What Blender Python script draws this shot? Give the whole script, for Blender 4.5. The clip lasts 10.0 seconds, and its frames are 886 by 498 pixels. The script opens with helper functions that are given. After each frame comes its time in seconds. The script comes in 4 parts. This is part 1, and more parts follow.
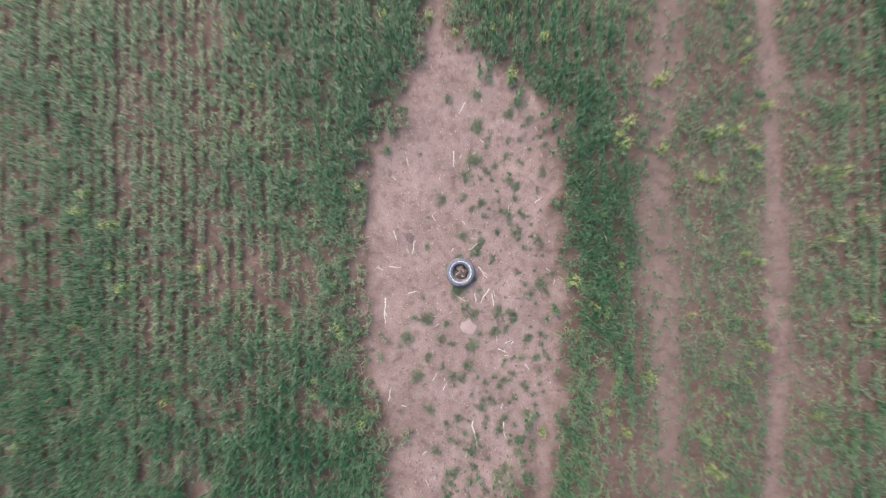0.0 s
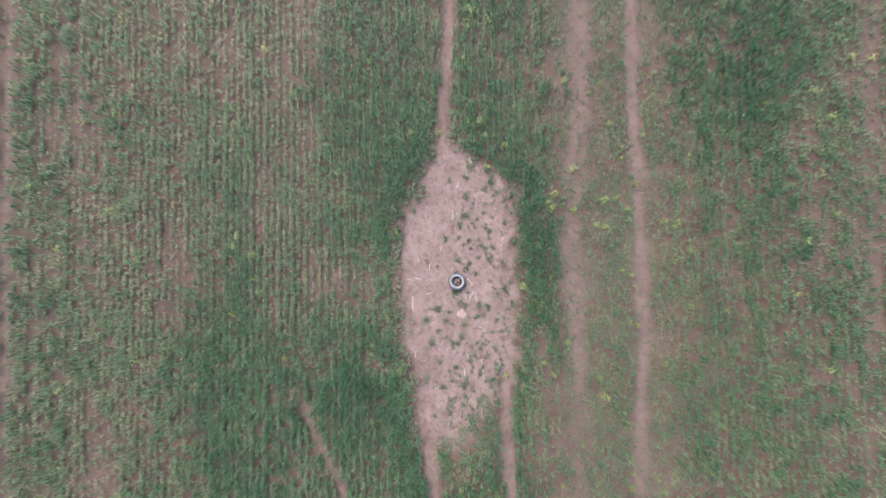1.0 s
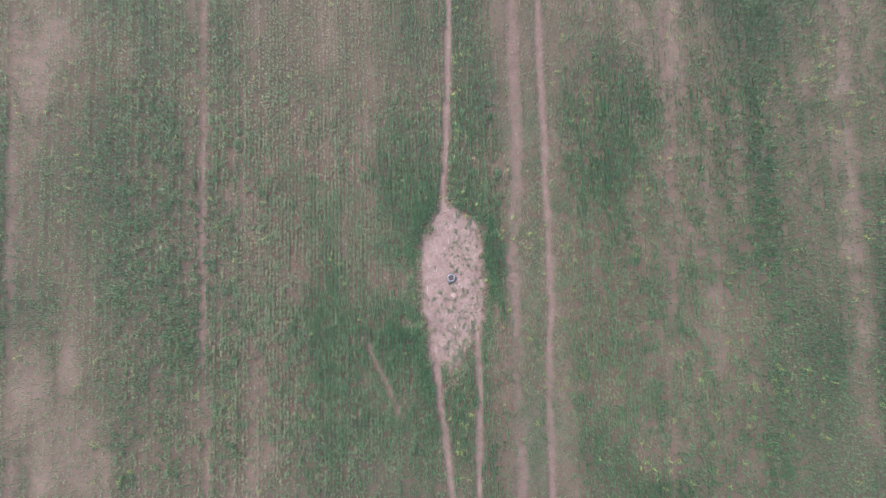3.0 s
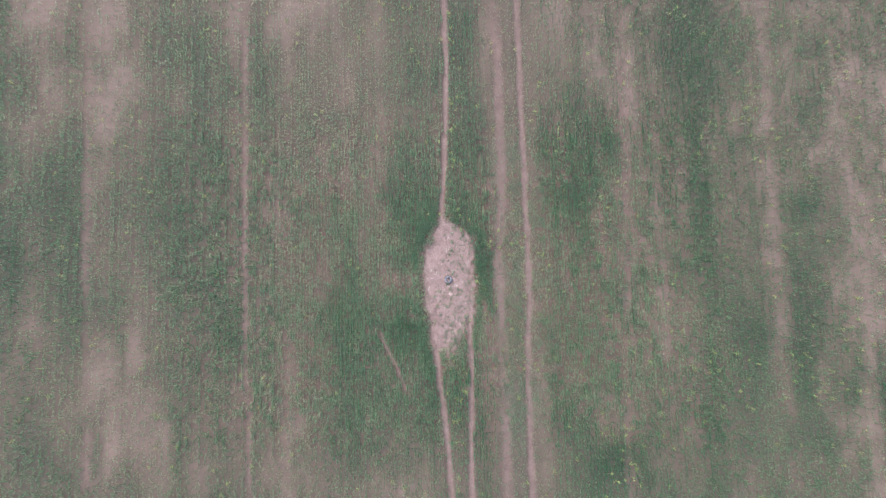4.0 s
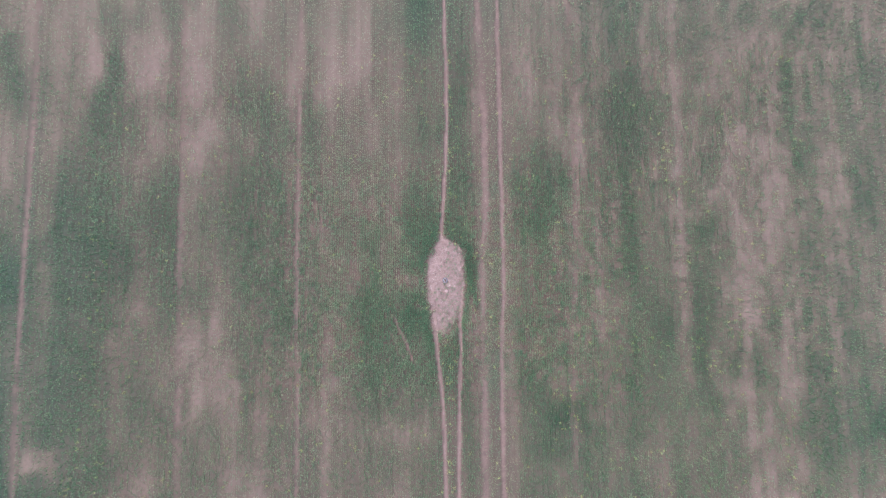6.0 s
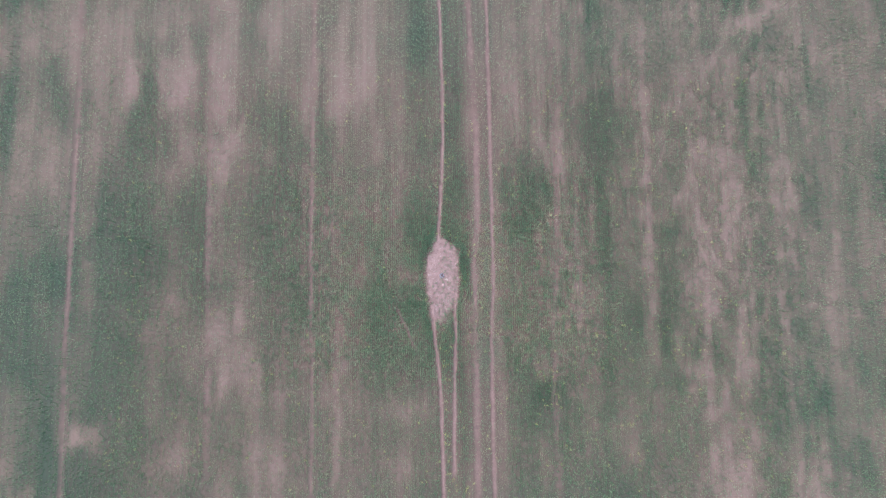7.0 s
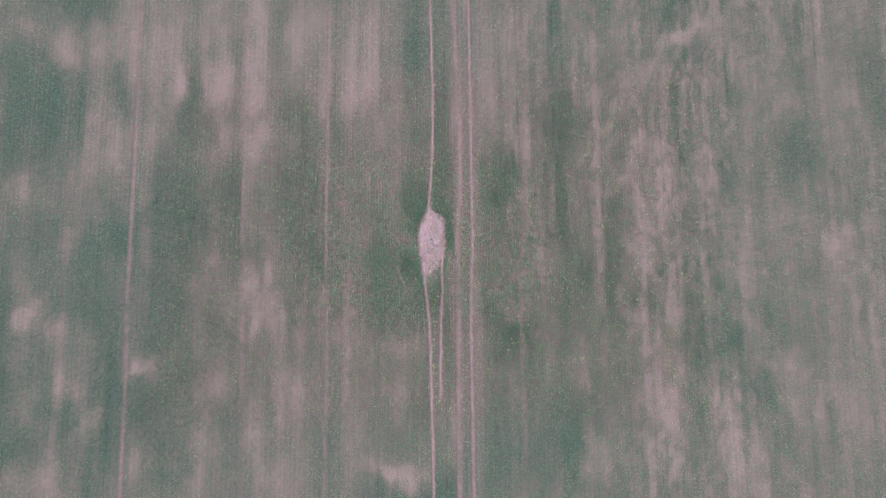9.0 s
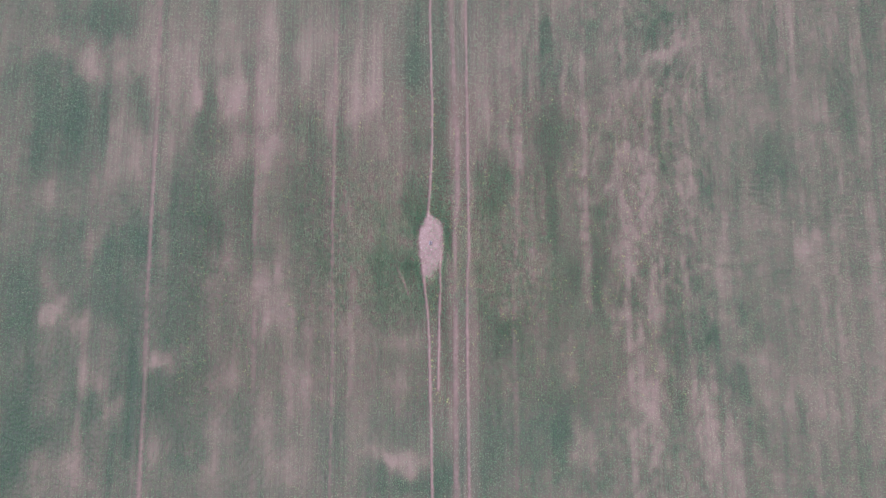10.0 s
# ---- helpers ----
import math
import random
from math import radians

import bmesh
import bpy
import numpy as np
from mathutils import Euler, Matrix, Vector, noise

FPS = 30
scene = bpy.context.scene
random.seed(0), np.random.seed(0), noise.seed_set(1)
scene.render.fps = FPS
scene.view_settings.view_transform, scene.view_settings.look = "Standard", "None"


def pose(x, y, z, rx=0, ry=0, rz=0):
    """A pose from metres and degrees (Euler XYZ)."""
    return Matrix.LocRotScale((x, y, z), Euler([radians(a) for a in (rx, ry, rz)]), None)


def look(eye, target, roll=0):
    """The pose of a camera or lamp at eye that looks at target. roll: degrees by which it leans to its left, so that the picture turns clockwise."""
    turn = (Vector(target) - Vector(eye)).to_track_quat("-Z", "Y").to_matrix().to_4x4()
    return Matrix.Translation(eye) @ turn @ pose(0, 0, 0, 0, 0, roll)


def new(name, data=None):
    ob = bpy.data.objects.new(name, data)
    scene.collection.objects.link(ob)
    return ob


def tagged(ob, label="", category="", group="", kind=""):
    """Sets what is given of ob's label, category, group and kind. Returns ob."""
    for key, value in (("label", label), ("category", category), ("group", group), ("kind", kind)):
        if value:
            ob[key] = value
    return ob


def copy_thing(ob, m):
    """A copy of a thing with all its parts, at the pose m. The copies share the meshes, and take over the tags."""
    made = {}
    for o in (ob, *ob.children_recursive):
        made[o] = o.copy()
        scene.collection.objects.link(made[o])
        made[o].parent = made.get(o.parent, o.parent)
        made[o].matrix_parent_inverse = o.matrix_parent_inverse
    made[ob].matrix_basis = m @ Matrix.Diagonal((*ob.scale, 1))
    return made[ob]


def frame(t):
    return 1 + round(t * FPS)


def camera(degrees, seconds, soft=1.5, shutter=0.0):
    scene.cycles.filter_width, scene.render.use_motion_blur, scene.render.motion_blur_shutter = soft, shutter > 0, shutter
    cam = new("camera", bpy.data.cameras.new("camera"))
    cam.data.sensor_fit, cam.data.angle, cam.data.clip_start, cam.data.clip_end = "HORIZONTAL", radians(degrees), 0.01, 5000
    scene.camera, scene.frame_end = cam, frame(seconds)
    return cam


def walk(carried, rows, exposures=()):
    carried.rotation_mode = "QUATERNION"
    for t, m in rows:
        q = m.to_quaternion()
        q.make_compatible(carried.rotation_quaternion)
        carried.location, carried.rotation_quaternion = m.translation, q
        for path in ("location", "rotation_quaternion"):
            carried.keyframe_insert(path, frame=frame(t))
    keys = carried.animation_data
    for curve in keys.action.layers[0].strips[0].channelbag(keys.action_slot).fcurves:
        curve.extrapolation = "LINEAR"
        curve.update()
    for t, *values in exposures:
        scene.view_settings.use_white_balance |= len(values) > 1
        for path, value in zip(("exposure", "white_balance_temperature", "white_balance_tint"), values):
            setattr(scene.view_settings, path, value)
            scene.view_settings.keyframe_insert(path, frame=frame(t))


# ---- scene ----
cam = camera(90.0, 10.0, soft=1.3, shutter=0.35)
TURN = pose(0, 0, 0, 0, 0, 10.3)  # lays the crop rows along y
PATH = [
    (0, (-0.081, 0.353, 9.792), (-0.121, 0.401, 7.792), -51.2),
    (0.5, (-0.168, 0.417, 13.143), (-0.192, 0.503, 11.145), -26.5),
    (1, (0.1, 0.55, 16.724), (0.056, 0.642, 14.727), -37.2),
    (1.5, (0.146, 0.475, 20.336), (0.11, 0.58, 18.339), -30.1),
    (2, (0.107, 0.276, 23.871), (0.078, 0.393, 21.874), -25.6),
    (2.5, (0.134, 0.195, 27.483), (0.109, 0.315, 25.487), -23.6),
    (4, (0.124, 0.08, 38.091), (0.122, 0.216, 36.096), -12.7),
    (4.5, (0.037, -0.026, 41.676), (0.04, 0.115, 39.681), -10.7),
    (5, (-0.067, -0.099, 45.222), (-0.057, 0.047, 43.227), -7.9),
    (5.5, (-0.022, -0.339, 48.8), (-0.009, -0.181, 46.806), -6.0),
    (7, (0.259, -1.48, 59.401), (0.278, -1.313, 57.408), -4.4),
    (7.5, (0.393, -2.826, 62.957), (0.416, -2.663, 60.964), -2.9),
    (8, (0.406, -6.387, 66.423), (0.431, -6.215, 64.43), -2.7),
    (8.5, (0.46, -8.378, 69.785), (0.486, -8.203, 67.793), -2.4),
    (9, (0.61, -8.373, 73.317), (0.638, -8.197, 71.325), -1.6),
    (9.5, (0.833, -8.32, 76.779), (0.864, -8.138, 74.787), -1.0),
    (10, (0.701, -8.657, 78.844), (0.734, -8.476, 76.853), -0.1),
]
walk(cam, [(t, TURN @ look(eye, target, roll)) for t, eye, target, roll in PATH],
     exposures=[(0, 0.51, 6550, 0), (0.5, 0.6, 6500, 0), (1, 0.65, 6480, 0), (2, 0.67, 6350, 0), (2.5, 0.72, 6300, 0), (5, 0.73, 6100, 4), (10, 0.73, 5950, 13)])

# ---- light: a bright overcast day ----
world = bpy.data.worlds.new("world")
scene.world = world
world.use_nodes = True
wn = world.node_tree
sky = wn.nodes.new("ShaderNodeTexSky")
sky.sky_type = "NISHITA"
sky.sun_disc = False
sky.sun_elevation, sky.sun_rotation = radians(45), radians(325)
sky.dust_density, sky.ozone_density = 4.0, 1.0
wn.links.new(sky.outputs["Color"], wn.nodes["Background"].inputs["Color"])
wn.nodes["Background"].inputs["Strength"].default_value = 0.134
sun_data = bpy.data.lights.new("sun", "SUN")
sun_data.energy, sun_data.angle, sun_data.color = 1.25, radians(75), (1.0, 0.96, 0.93)
sun = new("sun", sun_data)
sun.matrix_world = look((-28, 40, 50), (0, 0, 0))


# ---- materials ----
def nodes_of(name, roughness=0.9, specular=0.2):
    m = bpy.data.materials.new(name)
    m.use_nodes = True
    nt = m.node_tree
    b = nt.nodes["Principled BSDF"]
    b.inputs["Roughness"].default_value = roughness
    b.inputs["Specular IOR Level"].default_value = specular
    return m, nt, b


def noise_node(nt, scale, detail=4.0, rough=0.6, stretch=(1, 1, 1)):
    co = nt.nodes.new("ShaderNodeNewGeometry")
    mp = nt.nodes.new("ShaderNodeMapping")
    mp.inputs["Scale"].default_value = stretch
    n = nt.nodes.new("ShaderNodeTexNoise")
    n.inputs["Scale"].default_value = scale
    n.inputs["Detail"].default_value = detail
    n.inputs["Roughness"].default_value = rough
    nt.links.new(co.outputs["Position"], mp.inputs["Vector"])
    nt.links.new(mp.outputs["Vector"], n.inputs["Vector"])
    return n.outputs["Fac"]


def ramp(nt, fac, stops):
    r = nt.nodes.new("ShaderNodeValToRGB")
    while len(r.color_ramp.elements) < len(stops):
        r.color_ramp.elements.new(0.5)
    for e, (p, c) in zip(r.color_ramp.elements, stops):
        e.position, e.color = p, (*c, 1)
    nt.links.new(fac, r.inputs["Fac"])
    return r.outputs["Color"]


def mixed(nt, fac, a, b, blend="MIX"):
    m = nt.nodes.new("ShaderNodeMix")
    m.data_type, m.blend_type = "RGBA", blend
    for socket, value in ((m.inputs["Factor"], fac), (m.inputs["A"], a), (m.inputs["B"], b)):
        if isinstance(value, bpy.types.NodeSocket):
            nt.links.new(value, socket)
        elif isinstance(value, tuple):
            socket.default_value = (*value, 1)
        else:
            socket.default_value = value
    return m.outputs["Result"]


def attribute(nt, name):
    a = nt.nodes.new("ShaderNodeAttribute")
    a.attribute_name = name
    return a.outputs["Fac"]


def bumped(nt, b, fac, strength, distance):
    n = nt.nodes.new("ShaderNodeBump")
    n.inputs["Strength"].default_value, n.inputs["Distance"].default_value = strength, distance
    nt.links.new(fac, n.inputs["Height"])
    nt.links.new(n.outputs["Normal"], b.inputs["Normal"])


def soil_material():
    m, nt, b = nodes_of("soil", 0.95, 0.1)
    fine = noise_node(nt, 14.0, 6.0, 0.7)
    mottle = noise_node(nt, 1.3, 4.0, 0.6)
    grit = noise_node(nt, 38.0, 5.0, 0.7)
    dark = ramp(nt, fine, [(0.3, (0.112, 0.071, 0.062)), (0.52, (0.182, 0.120, 0.105)), (0.7, (0.265, 0.188, 0.168))])
    pale = ramp(nt, grit, [(0.28, (0.27, 0.18, 0.17)), (0.48, (0.39, 0.268, 0.262)), (0.74, (0.54, 0.405, 0.40))])
    tone = ramp(nt, mottle, [(0.3, (0.80, 0.785, 0.78)), (0.7, (1.13, 1.13, 1.13))])
    earth = mixed(nt, attribute(nt, "bare"), dark, pale)
    earth = mixed(nt, 1.0, earth, tone, "MULTIPLY")
    spots = ramp(nt, noise_node(nt, 5.5, 3.0, 0.55), [(0.28, (0.68, 0.67, 0.65)), (0.48, (0.97, 0.965, 0.96)), (0.75, (1.10, 1.10, 1.10))])
    earth = mixed(nt, 1.0, earth, spots, "MULTIPLY")
    blade = ramp(nt, attribute(nt, "vigour"), [(0.2, (0.31, 0.27, 0.215)), (0.5, (0.176, 0.179, 0.141)), (0.85, (0.050, 0.110, 0.080))])
    place, split, turns, wave = [nt.nodes.new(k) for k in ("ShaderNodeNewGeometry", "ShaderNodeSeparateXYZ", "ShaderNodeMath", "ShaderNodeMath")]
    nt.links.new(place.outputs["Position"], split.inputs[0])
    nt.links.new(split.outputs["X"], turns.inputs[0])
    turns.operation, turns.inputs[1].default_value, wave.operation = "MULTIPLY", 2 * math.pi / 0.78, "COSINE"
    nt.links.new(turns.outputs[0], wave.inputs[0])
    lines = ramp(nt, wave.outputs[0], [(0.0, (1.03, 1.03, 1.03)), (0.92, (0.84, 0.83, 0.81))])
    blade = mixed(nt, 1.0, blade, lines, "MULTIPLY")
    earth = mixed(nt, attribute(nt, "sward"), earth, blade)
    turf = ramp(nt, noise_node(nt, 2.0, 5.0, 0.7, (1.0, 0.25, 1)),
                [(0.3, (0.13, 0.125, 0.10)), (0.5, (0.18, 0.168, 0.138)), (0.7, (0.25, 0.215, 0.18))])
    nt.links.new(mixed(nt, attribute(nt, "turf"), earth, turf), b.inputs["Base Color"])
    bumped(nt, b, fine, 0.4, 0.02)
    return m


def leaf_material(name, low, mid, high, translucent=0.0):
    m, nt, b = nodes_of(name, 0.36, 0.8)
    patchy = noise_node(nt, 0.5, 3.0, 0.6)
    colour = ramp(nt, attribute(nt, "tone"), [(0.0, low), (0.5, mid), (1.0, high)])
    shade = ramp(nt, patchy, [(0.3, (0.85, 0.9, 0.9)), (0.7, (1.12, 1.08, 1.0))])
    tint = mixed(nt, 1.0, colour, shade, "MULTIPLY")
    nt.links.new(tint, b.inputs["Base Color"])
    through_leaf, both = nt.nodes.new("ShaderNodeBsdfTranslucent"), nt.nodes.new("ShaderNodeMixShader")
    both.inputs[0].default_value = translucent
    nt.links.new(tint, through_leaf.inputs["Color"])
    nt.links.new(b.outputs[0], both.inputs[1])
    nt.links.new(through_leaf.outputs[0], both.inputs[2])
    nt.links.new(both.outputs[0], nt.nodes["Material Output"].inputs["Surface"])
    return m


def plain_material(name, a, c, scale=30.0, roughness=0.8, bump=0.3, depth=0.004):
    m, nt, b = nodes_of(name, roughness, 0.3)
    n = noise_node(nt, scale, 5.0, 0.65)
    nt.links.new(ramp(nt, n, [(0.3, a), (0.7, c)]), b.inputs["Base Color"])
    bumped(nt, b, n, bump, depth)
    return m


SOIL = soil_material()
CROP = leaf_material("cereal_leaf", (0.062, 0.185, 0.096), (0.235, 0.39, 0.232), (0.52, 0.51, 0.38), 0.36)
WEED = leaf_material("weed_leaf", (0.14, 0.22, 0.14), (0.24, 0.32, 0.21), (0.34, 0.40, 0.28), 0.5)
MUSTARD_LEAF = leaf_material("mustard_leaf", (0.25, 0.34, 0.15), (0.38, 0.44, 0.20), (0.52, 0.54, 0.28), 0.35)
PETAL = plain_material("yellow_petal", (0.55, 0.60, 0.20), (0.72, 0.74, 0.32), 60.0, 0.6)
STRAW = plain_material("dry_straw", (0.70, 0.60, 0.55), (0.93, 0.87, 0.83), 40.0, 0.7)
RUBBER = plain_material("dusty_rubber", (0.18, 0.172, 0.232), (0.275, 0.262, 0.33), 18.0, 0.9, 0.4, 0.003)
DARK_RUBBER = plain_material("inner_rubber", (0.02, 0.02, 0.025), (0.06, 0.055, 0.06), 25.0, 0.8)
WHITE_BAND = plain_material("white_band_surface", (0.78, 0.78, 0.84), (0.93, 0.93, 0.96), 45.0, 0.6)
DRY_MUD = plain_material("dried_mud", (0.34, 0.30, 0.30), (0.46, 0.41, 0.41), 40.0, 0.95)
ANT_SOIL = plain_material("loose_soil", (0.46, 0.31, 0.31), (0.60, 0.43, 0.43), 25.0, 0.95, 0.8, 0.02)
DARK_SOIL = plain_material("turned_soil", (0.19, 0.135, 0.13), (0.30, 0.215, 0.21), 22.0, 0.95, 0.8, 0.02)

# ---- how the field grows: thick (+) and thin (-) places as x, y, reach in x, reach in y, amount ----
FAR_FIELD_A = [
    (-77.6, 30.6, 1.6, 2.7, 0.25), (-75.2, 15.7, 2.1, 4.2, -0.3), (-73.5, 7.3, 2, 2.1, -0.2), (-72.8, -12.9, 3.5, 5.9, 0.3), (-71.9, 31.7, 2.6, 5.4, 0.4),
    (-71.6, -37.7, 1.9, 4.6, 0.3), (-71.5, -4.9, 6, 4, 0.2), (-70.9, 18.8, 2.1, 5.3, 0.35), (-70.8, 37.8, 2.6, 2.2, -0.25), (-70.2, -25.5, 2.9, 3.8, 0.3),
    (-70.1, -33.1, 3.4, 4.7, 0.55), (-69.1, 42.8, 2.1, 3.4, 0.3), (-69, -3.9, 1.2, 3, -0.4), (-69, 8.3, 1.2, 3.1, -0.35), (-68.9, 1.1, 2.5, 4.1, 0.3),
    (-68.8, 25.2, 4.2, 6.4, 0.5), (-68, 14.6, 2.6, 3.1, 0.25), (-67.7, -38.7, 2.4, 3.7, -0.25), (-67.2, -13.9, 1.2, 2, -0.3),
]
FAR_FIELD_B = [
    (-66.5, -10.9, 2, 4, -0.5), (-65.2, -20.7, 3, 3.9, 0.35), (-64.3, 35.5, 2.6, 1.6, -0.3), (-63.9, 1.1, 1.5, 3.1, 0.25), (-63.6, 32.2, 2.6, 2, -0.5),
    (-63.3, -33.1, 3.9, 2.8, 0.25), (-63.3, 20.9, 3.1, 4.3, 0.4), (-62.7, 12.5, 1.5, 2.1, 0.2), (-62.5, 25.2, 3.1, 4.3, 0.4), (-61.5, 10.9, 1.2, 2.1, -0.4),
    (-61.2, -14.4, 1.5, 2.2, -0.6), (-61.1, -36.8, 1.9, 5.6, -0.55), (-61.1, 42.7, 3.7, 3.4, 0.5), (-60.8, 0.1, 1.8, 2.5, -0.35), (-60.7, -28.4, 3.4, 2.8, 0.35),
    (-60.1, -23.6, 1.2, 2.4, -0.5), (-59.3, -6.9, 4, 6, 0.3), (-58.8, -41.5, 1.4, 1.8, -0.4), (-58.1, 37.2, 3.2, 1.7, -0.25),
]
FAR_FIELD_C = [
    (-57.8, 41.1, 1.1, 2.8, 0.3), (-57.6, 20.9, 2.6, 3.2, -0.3), (-57.5, 11.4, 2, 4.2, -0.25), (-57.1, -24.6, 1.5, 1.4, -0.35), (-56.7, -0.9, 3, 3, 0.35),
    (-56.3, 32.8, 1.9, 2.2, -0.5), (-55.5, 4.2, 1.4, 1.5, -0.25), (-55.3, -29.3, 2, 1.7, -0.55), (-55, -10.9, 2.5, 5.9, 0.3), (-54.7, 15.6, 3.1, 3.2, -0.3),
    (-54.2, -37.8, 1.9, 3.7, 0.15), (-53.9, 28.4, 2.6, 3.2, 0.35), (-53.4, 3.1, 2.5, 4.1, 0.35), (-52.7, -32.2, 2.4, 3.8, 0.35), (-52.6, -16.8, 2, 5.9, 0.3),
    (-52.5, 22.5, 1.6, 3.2, 0.3), (-52.2, -24.6, 2.5, 3.8, 0.5), (-51.7, 0.1, 1.5, 3, 0.4), (-48.6, 7.2, 1.5, 2.1, -0.35),
]
FAR_FIELD_D = [
    (-48.1, -26.5, 2, 2.9, 0.45), (-47.5, 15.6, 2.1, 4.2, -0.15), (-47.5, 34.9, 4.7, 11, -0.25), (-47.1, -36.4, 1.7, 2, -0.5), (-47, -21.2, 2.5, 1.7, -0.8),
    (-46.5, 7.2, 1, 4.1, 0.3), (-45.1, -9, 4.5, 6, 0.35), (-43.7, 1.1, 4, 4.1, 0.4), (-43.4, 27.3, 1.3, 4.3, -0.4), (-43.2, -26.5, 2.4, 3.8, 0.3),
    (-43.1, 10.3, 3.6, 5.2, 0.3), (-42.8, -35, 1.9, 1.3, -0.3), (-42.7, -16.9, 4, 3.9, 0.3), (-42.6, 20.9, 1.6, 3.2, 0.45), (-42.5, -22.7, 2.5, 2.4, 0.25),
    (-41.9, 6.2, 2.5, 5.1, 0.5), (-41.8, -35.9, 2.9, 3.7, 0.2), (-40.7, 25.1, 1.6, 2.7, 0.45), (-39.1, -10, 1.5, 4, -0.4),
]
FAR_FIELD_E = [
    (-38.9, 19.8, 1.5, 2.7, 0.35), (-38.7, 39.3, 4.2, 5.5, -0.25), (-38.2, -39.7, 2.4, 3.2, -0.35), (-37.9, -24.6, 1.2, 1.9, -0.3), (-37.1, -32.2, 1.9, 2.3, -0.4),
    (-36.2, 28.4, 1.9, 3.2, -0.45), (-34.5, -23.7, 1.5, 2.4, -0.5), (-34.3, -29.4, 1, 2.8, 0.2), (-33.8, 33.8, 1.3, 2.4, 0.25), (-30.1, 32.7, 1.9, 13.1, -0.5),
    (-29.9, 43.8, 1.3, 4.5, -0.3), (-29.3, -32.2, 1.5, 5.6, -0.4), (-26.6, -26.5, 1.2, 3.8, 0.25), (-24.3, -38.8, 2.4, 3.7, -0.35), (-23.7, -25.6, 2.5, 3.8, -0.25),
    (-22.8, 33.8, 3.1, 6.6, -0.3), (-22.5, -32.2, 2.9, 2.4, -0.1), (-21.3, 39.3, 4.2, 4.4, -0.15), (-21.2, -25.6, 2.5, 2.9, -0.2),
]
FAR_FIELD_F = [
    (-16.6, -36, 2.9, 3.7, 0.1), (-15.8, -30.4, 1.9, 3.8, 0.2), (-15.3, 28.3, 3.1, 6.5, -0.35), (-12.9, 39.3, 4.2, 5.5, -0.15), (-10.8, -36, 1.9, 0.9, -0.4),
    (-10.1, 30.5, 3.1, 7.6, -0.3), (-8.8, -37.9, 1, 1.4, 0.35), (-7, -30.4, 3.9, 3.8, 0.15), (-6.9, -41.6, 5.8, 2.3, 0.35), (-6.9, -37, 1.9, 1.1, -1),
    (-5, -29.4, 1.5, 1.9, -0.25), (-4.6, -24.7, 2, 2.4, -0.45), (-3.5, -37.9, 2.9, 1.4, -0.7), (-3.4, 42.6, 1.6, 2.2, 0.2), (-2.8, 33.7, 1.9, 5.5, 0.45),
    (-2.1, -42.5, 2.9, 1.8, 0.3), (-2.1, -40.2, 2.4, 0.9, -0.3), (0.9, 33.7, 1.3, 10.9, 0.3), (1.8, -40.7, 1.9, 2.8, 0.3),
]
FAR_FIELD_G = [
    (3.7, -39.8, 1.4, 2.8, 0.2), (3.7, -30.4, 1, 4.7, -0.4), (10.5, -37.9, 2.9, 3.7, 0.15), (11.3, 26.1, 4.2, 8.6, -0.1), (14, 37, 1.6, 4.4, -0.25),
    (15.4, -30.4, 2, 3.8, -0.4), (16.2, -41.6, 2.4, 2.8, -0.3), (20.4, -25.7, 2.4, 4.8, 0.3), (21.3, -29.5, 0.6, 0.8, -0.7), (21.4, 39.2, 1.3, 4.4, 0.2),
    (21.8, 31.5, 1.6, 6.5, 0.25), (22.2, -31.4, 1.5, 3.8, 0.3), (23.7, -30.5, 1, 5.7, 0.2), (24.4, -23.8, 2.5, 5.8, -0.35), (26, -34.2, 1.9, 3.7, -0.3),
    (27, -34.2, 1.9, 5.6, -0.4), (28.3, 39.2, 2.6, 4.4, 0.15), (28.7, -40.7, 3.8, 2.3, 0.25), (29.3, -23.8, 2.5, 1.9, 0.2),
]
FAR_FIELD_H = [
    (29.4, 40.3, 1.3, 4.4, 0.2), (35.8, 42.5, 0.6, 3.3, -0.3), (36.1, -24.8, 1.8, 2.9, -0.6), (37.7, -34.3, 1.9, 4.7, -0.3), (37.9, -28.6, 1.5, 2.8, -0.6),
    (39.3, -39.8, 2.9, 3.7, 0.2), (39.8, 12.2, 2, 6.3, -0.3), (41.5, 16.4, 1.5, 2.1, 0.2), (41.5, 38, 1.6, 1.7, 0.3), (42.2, 42.5, 2.6, 2.8, 0.45),
    (42.3, 22.8, 2.1, 2.1, 0.15), (42.4, 34.7, 1.6, 1.6, -0.9), (42.9, -27.7, 2, 2.9, 0.25), (43.3, -19, 3, 4.9, 0.35), (43.6, 17.5, 1.2, 3.2, 0.2),
    (44.8, 31.4, 2.6, 2.7, 0.25), (45.1, -22.9, 2, 1.9, -0.3), (45.1, 36.4, 2.1, 1.3, -0.5), (46.8, -26.7, 2, 4.8, -0.45),
]
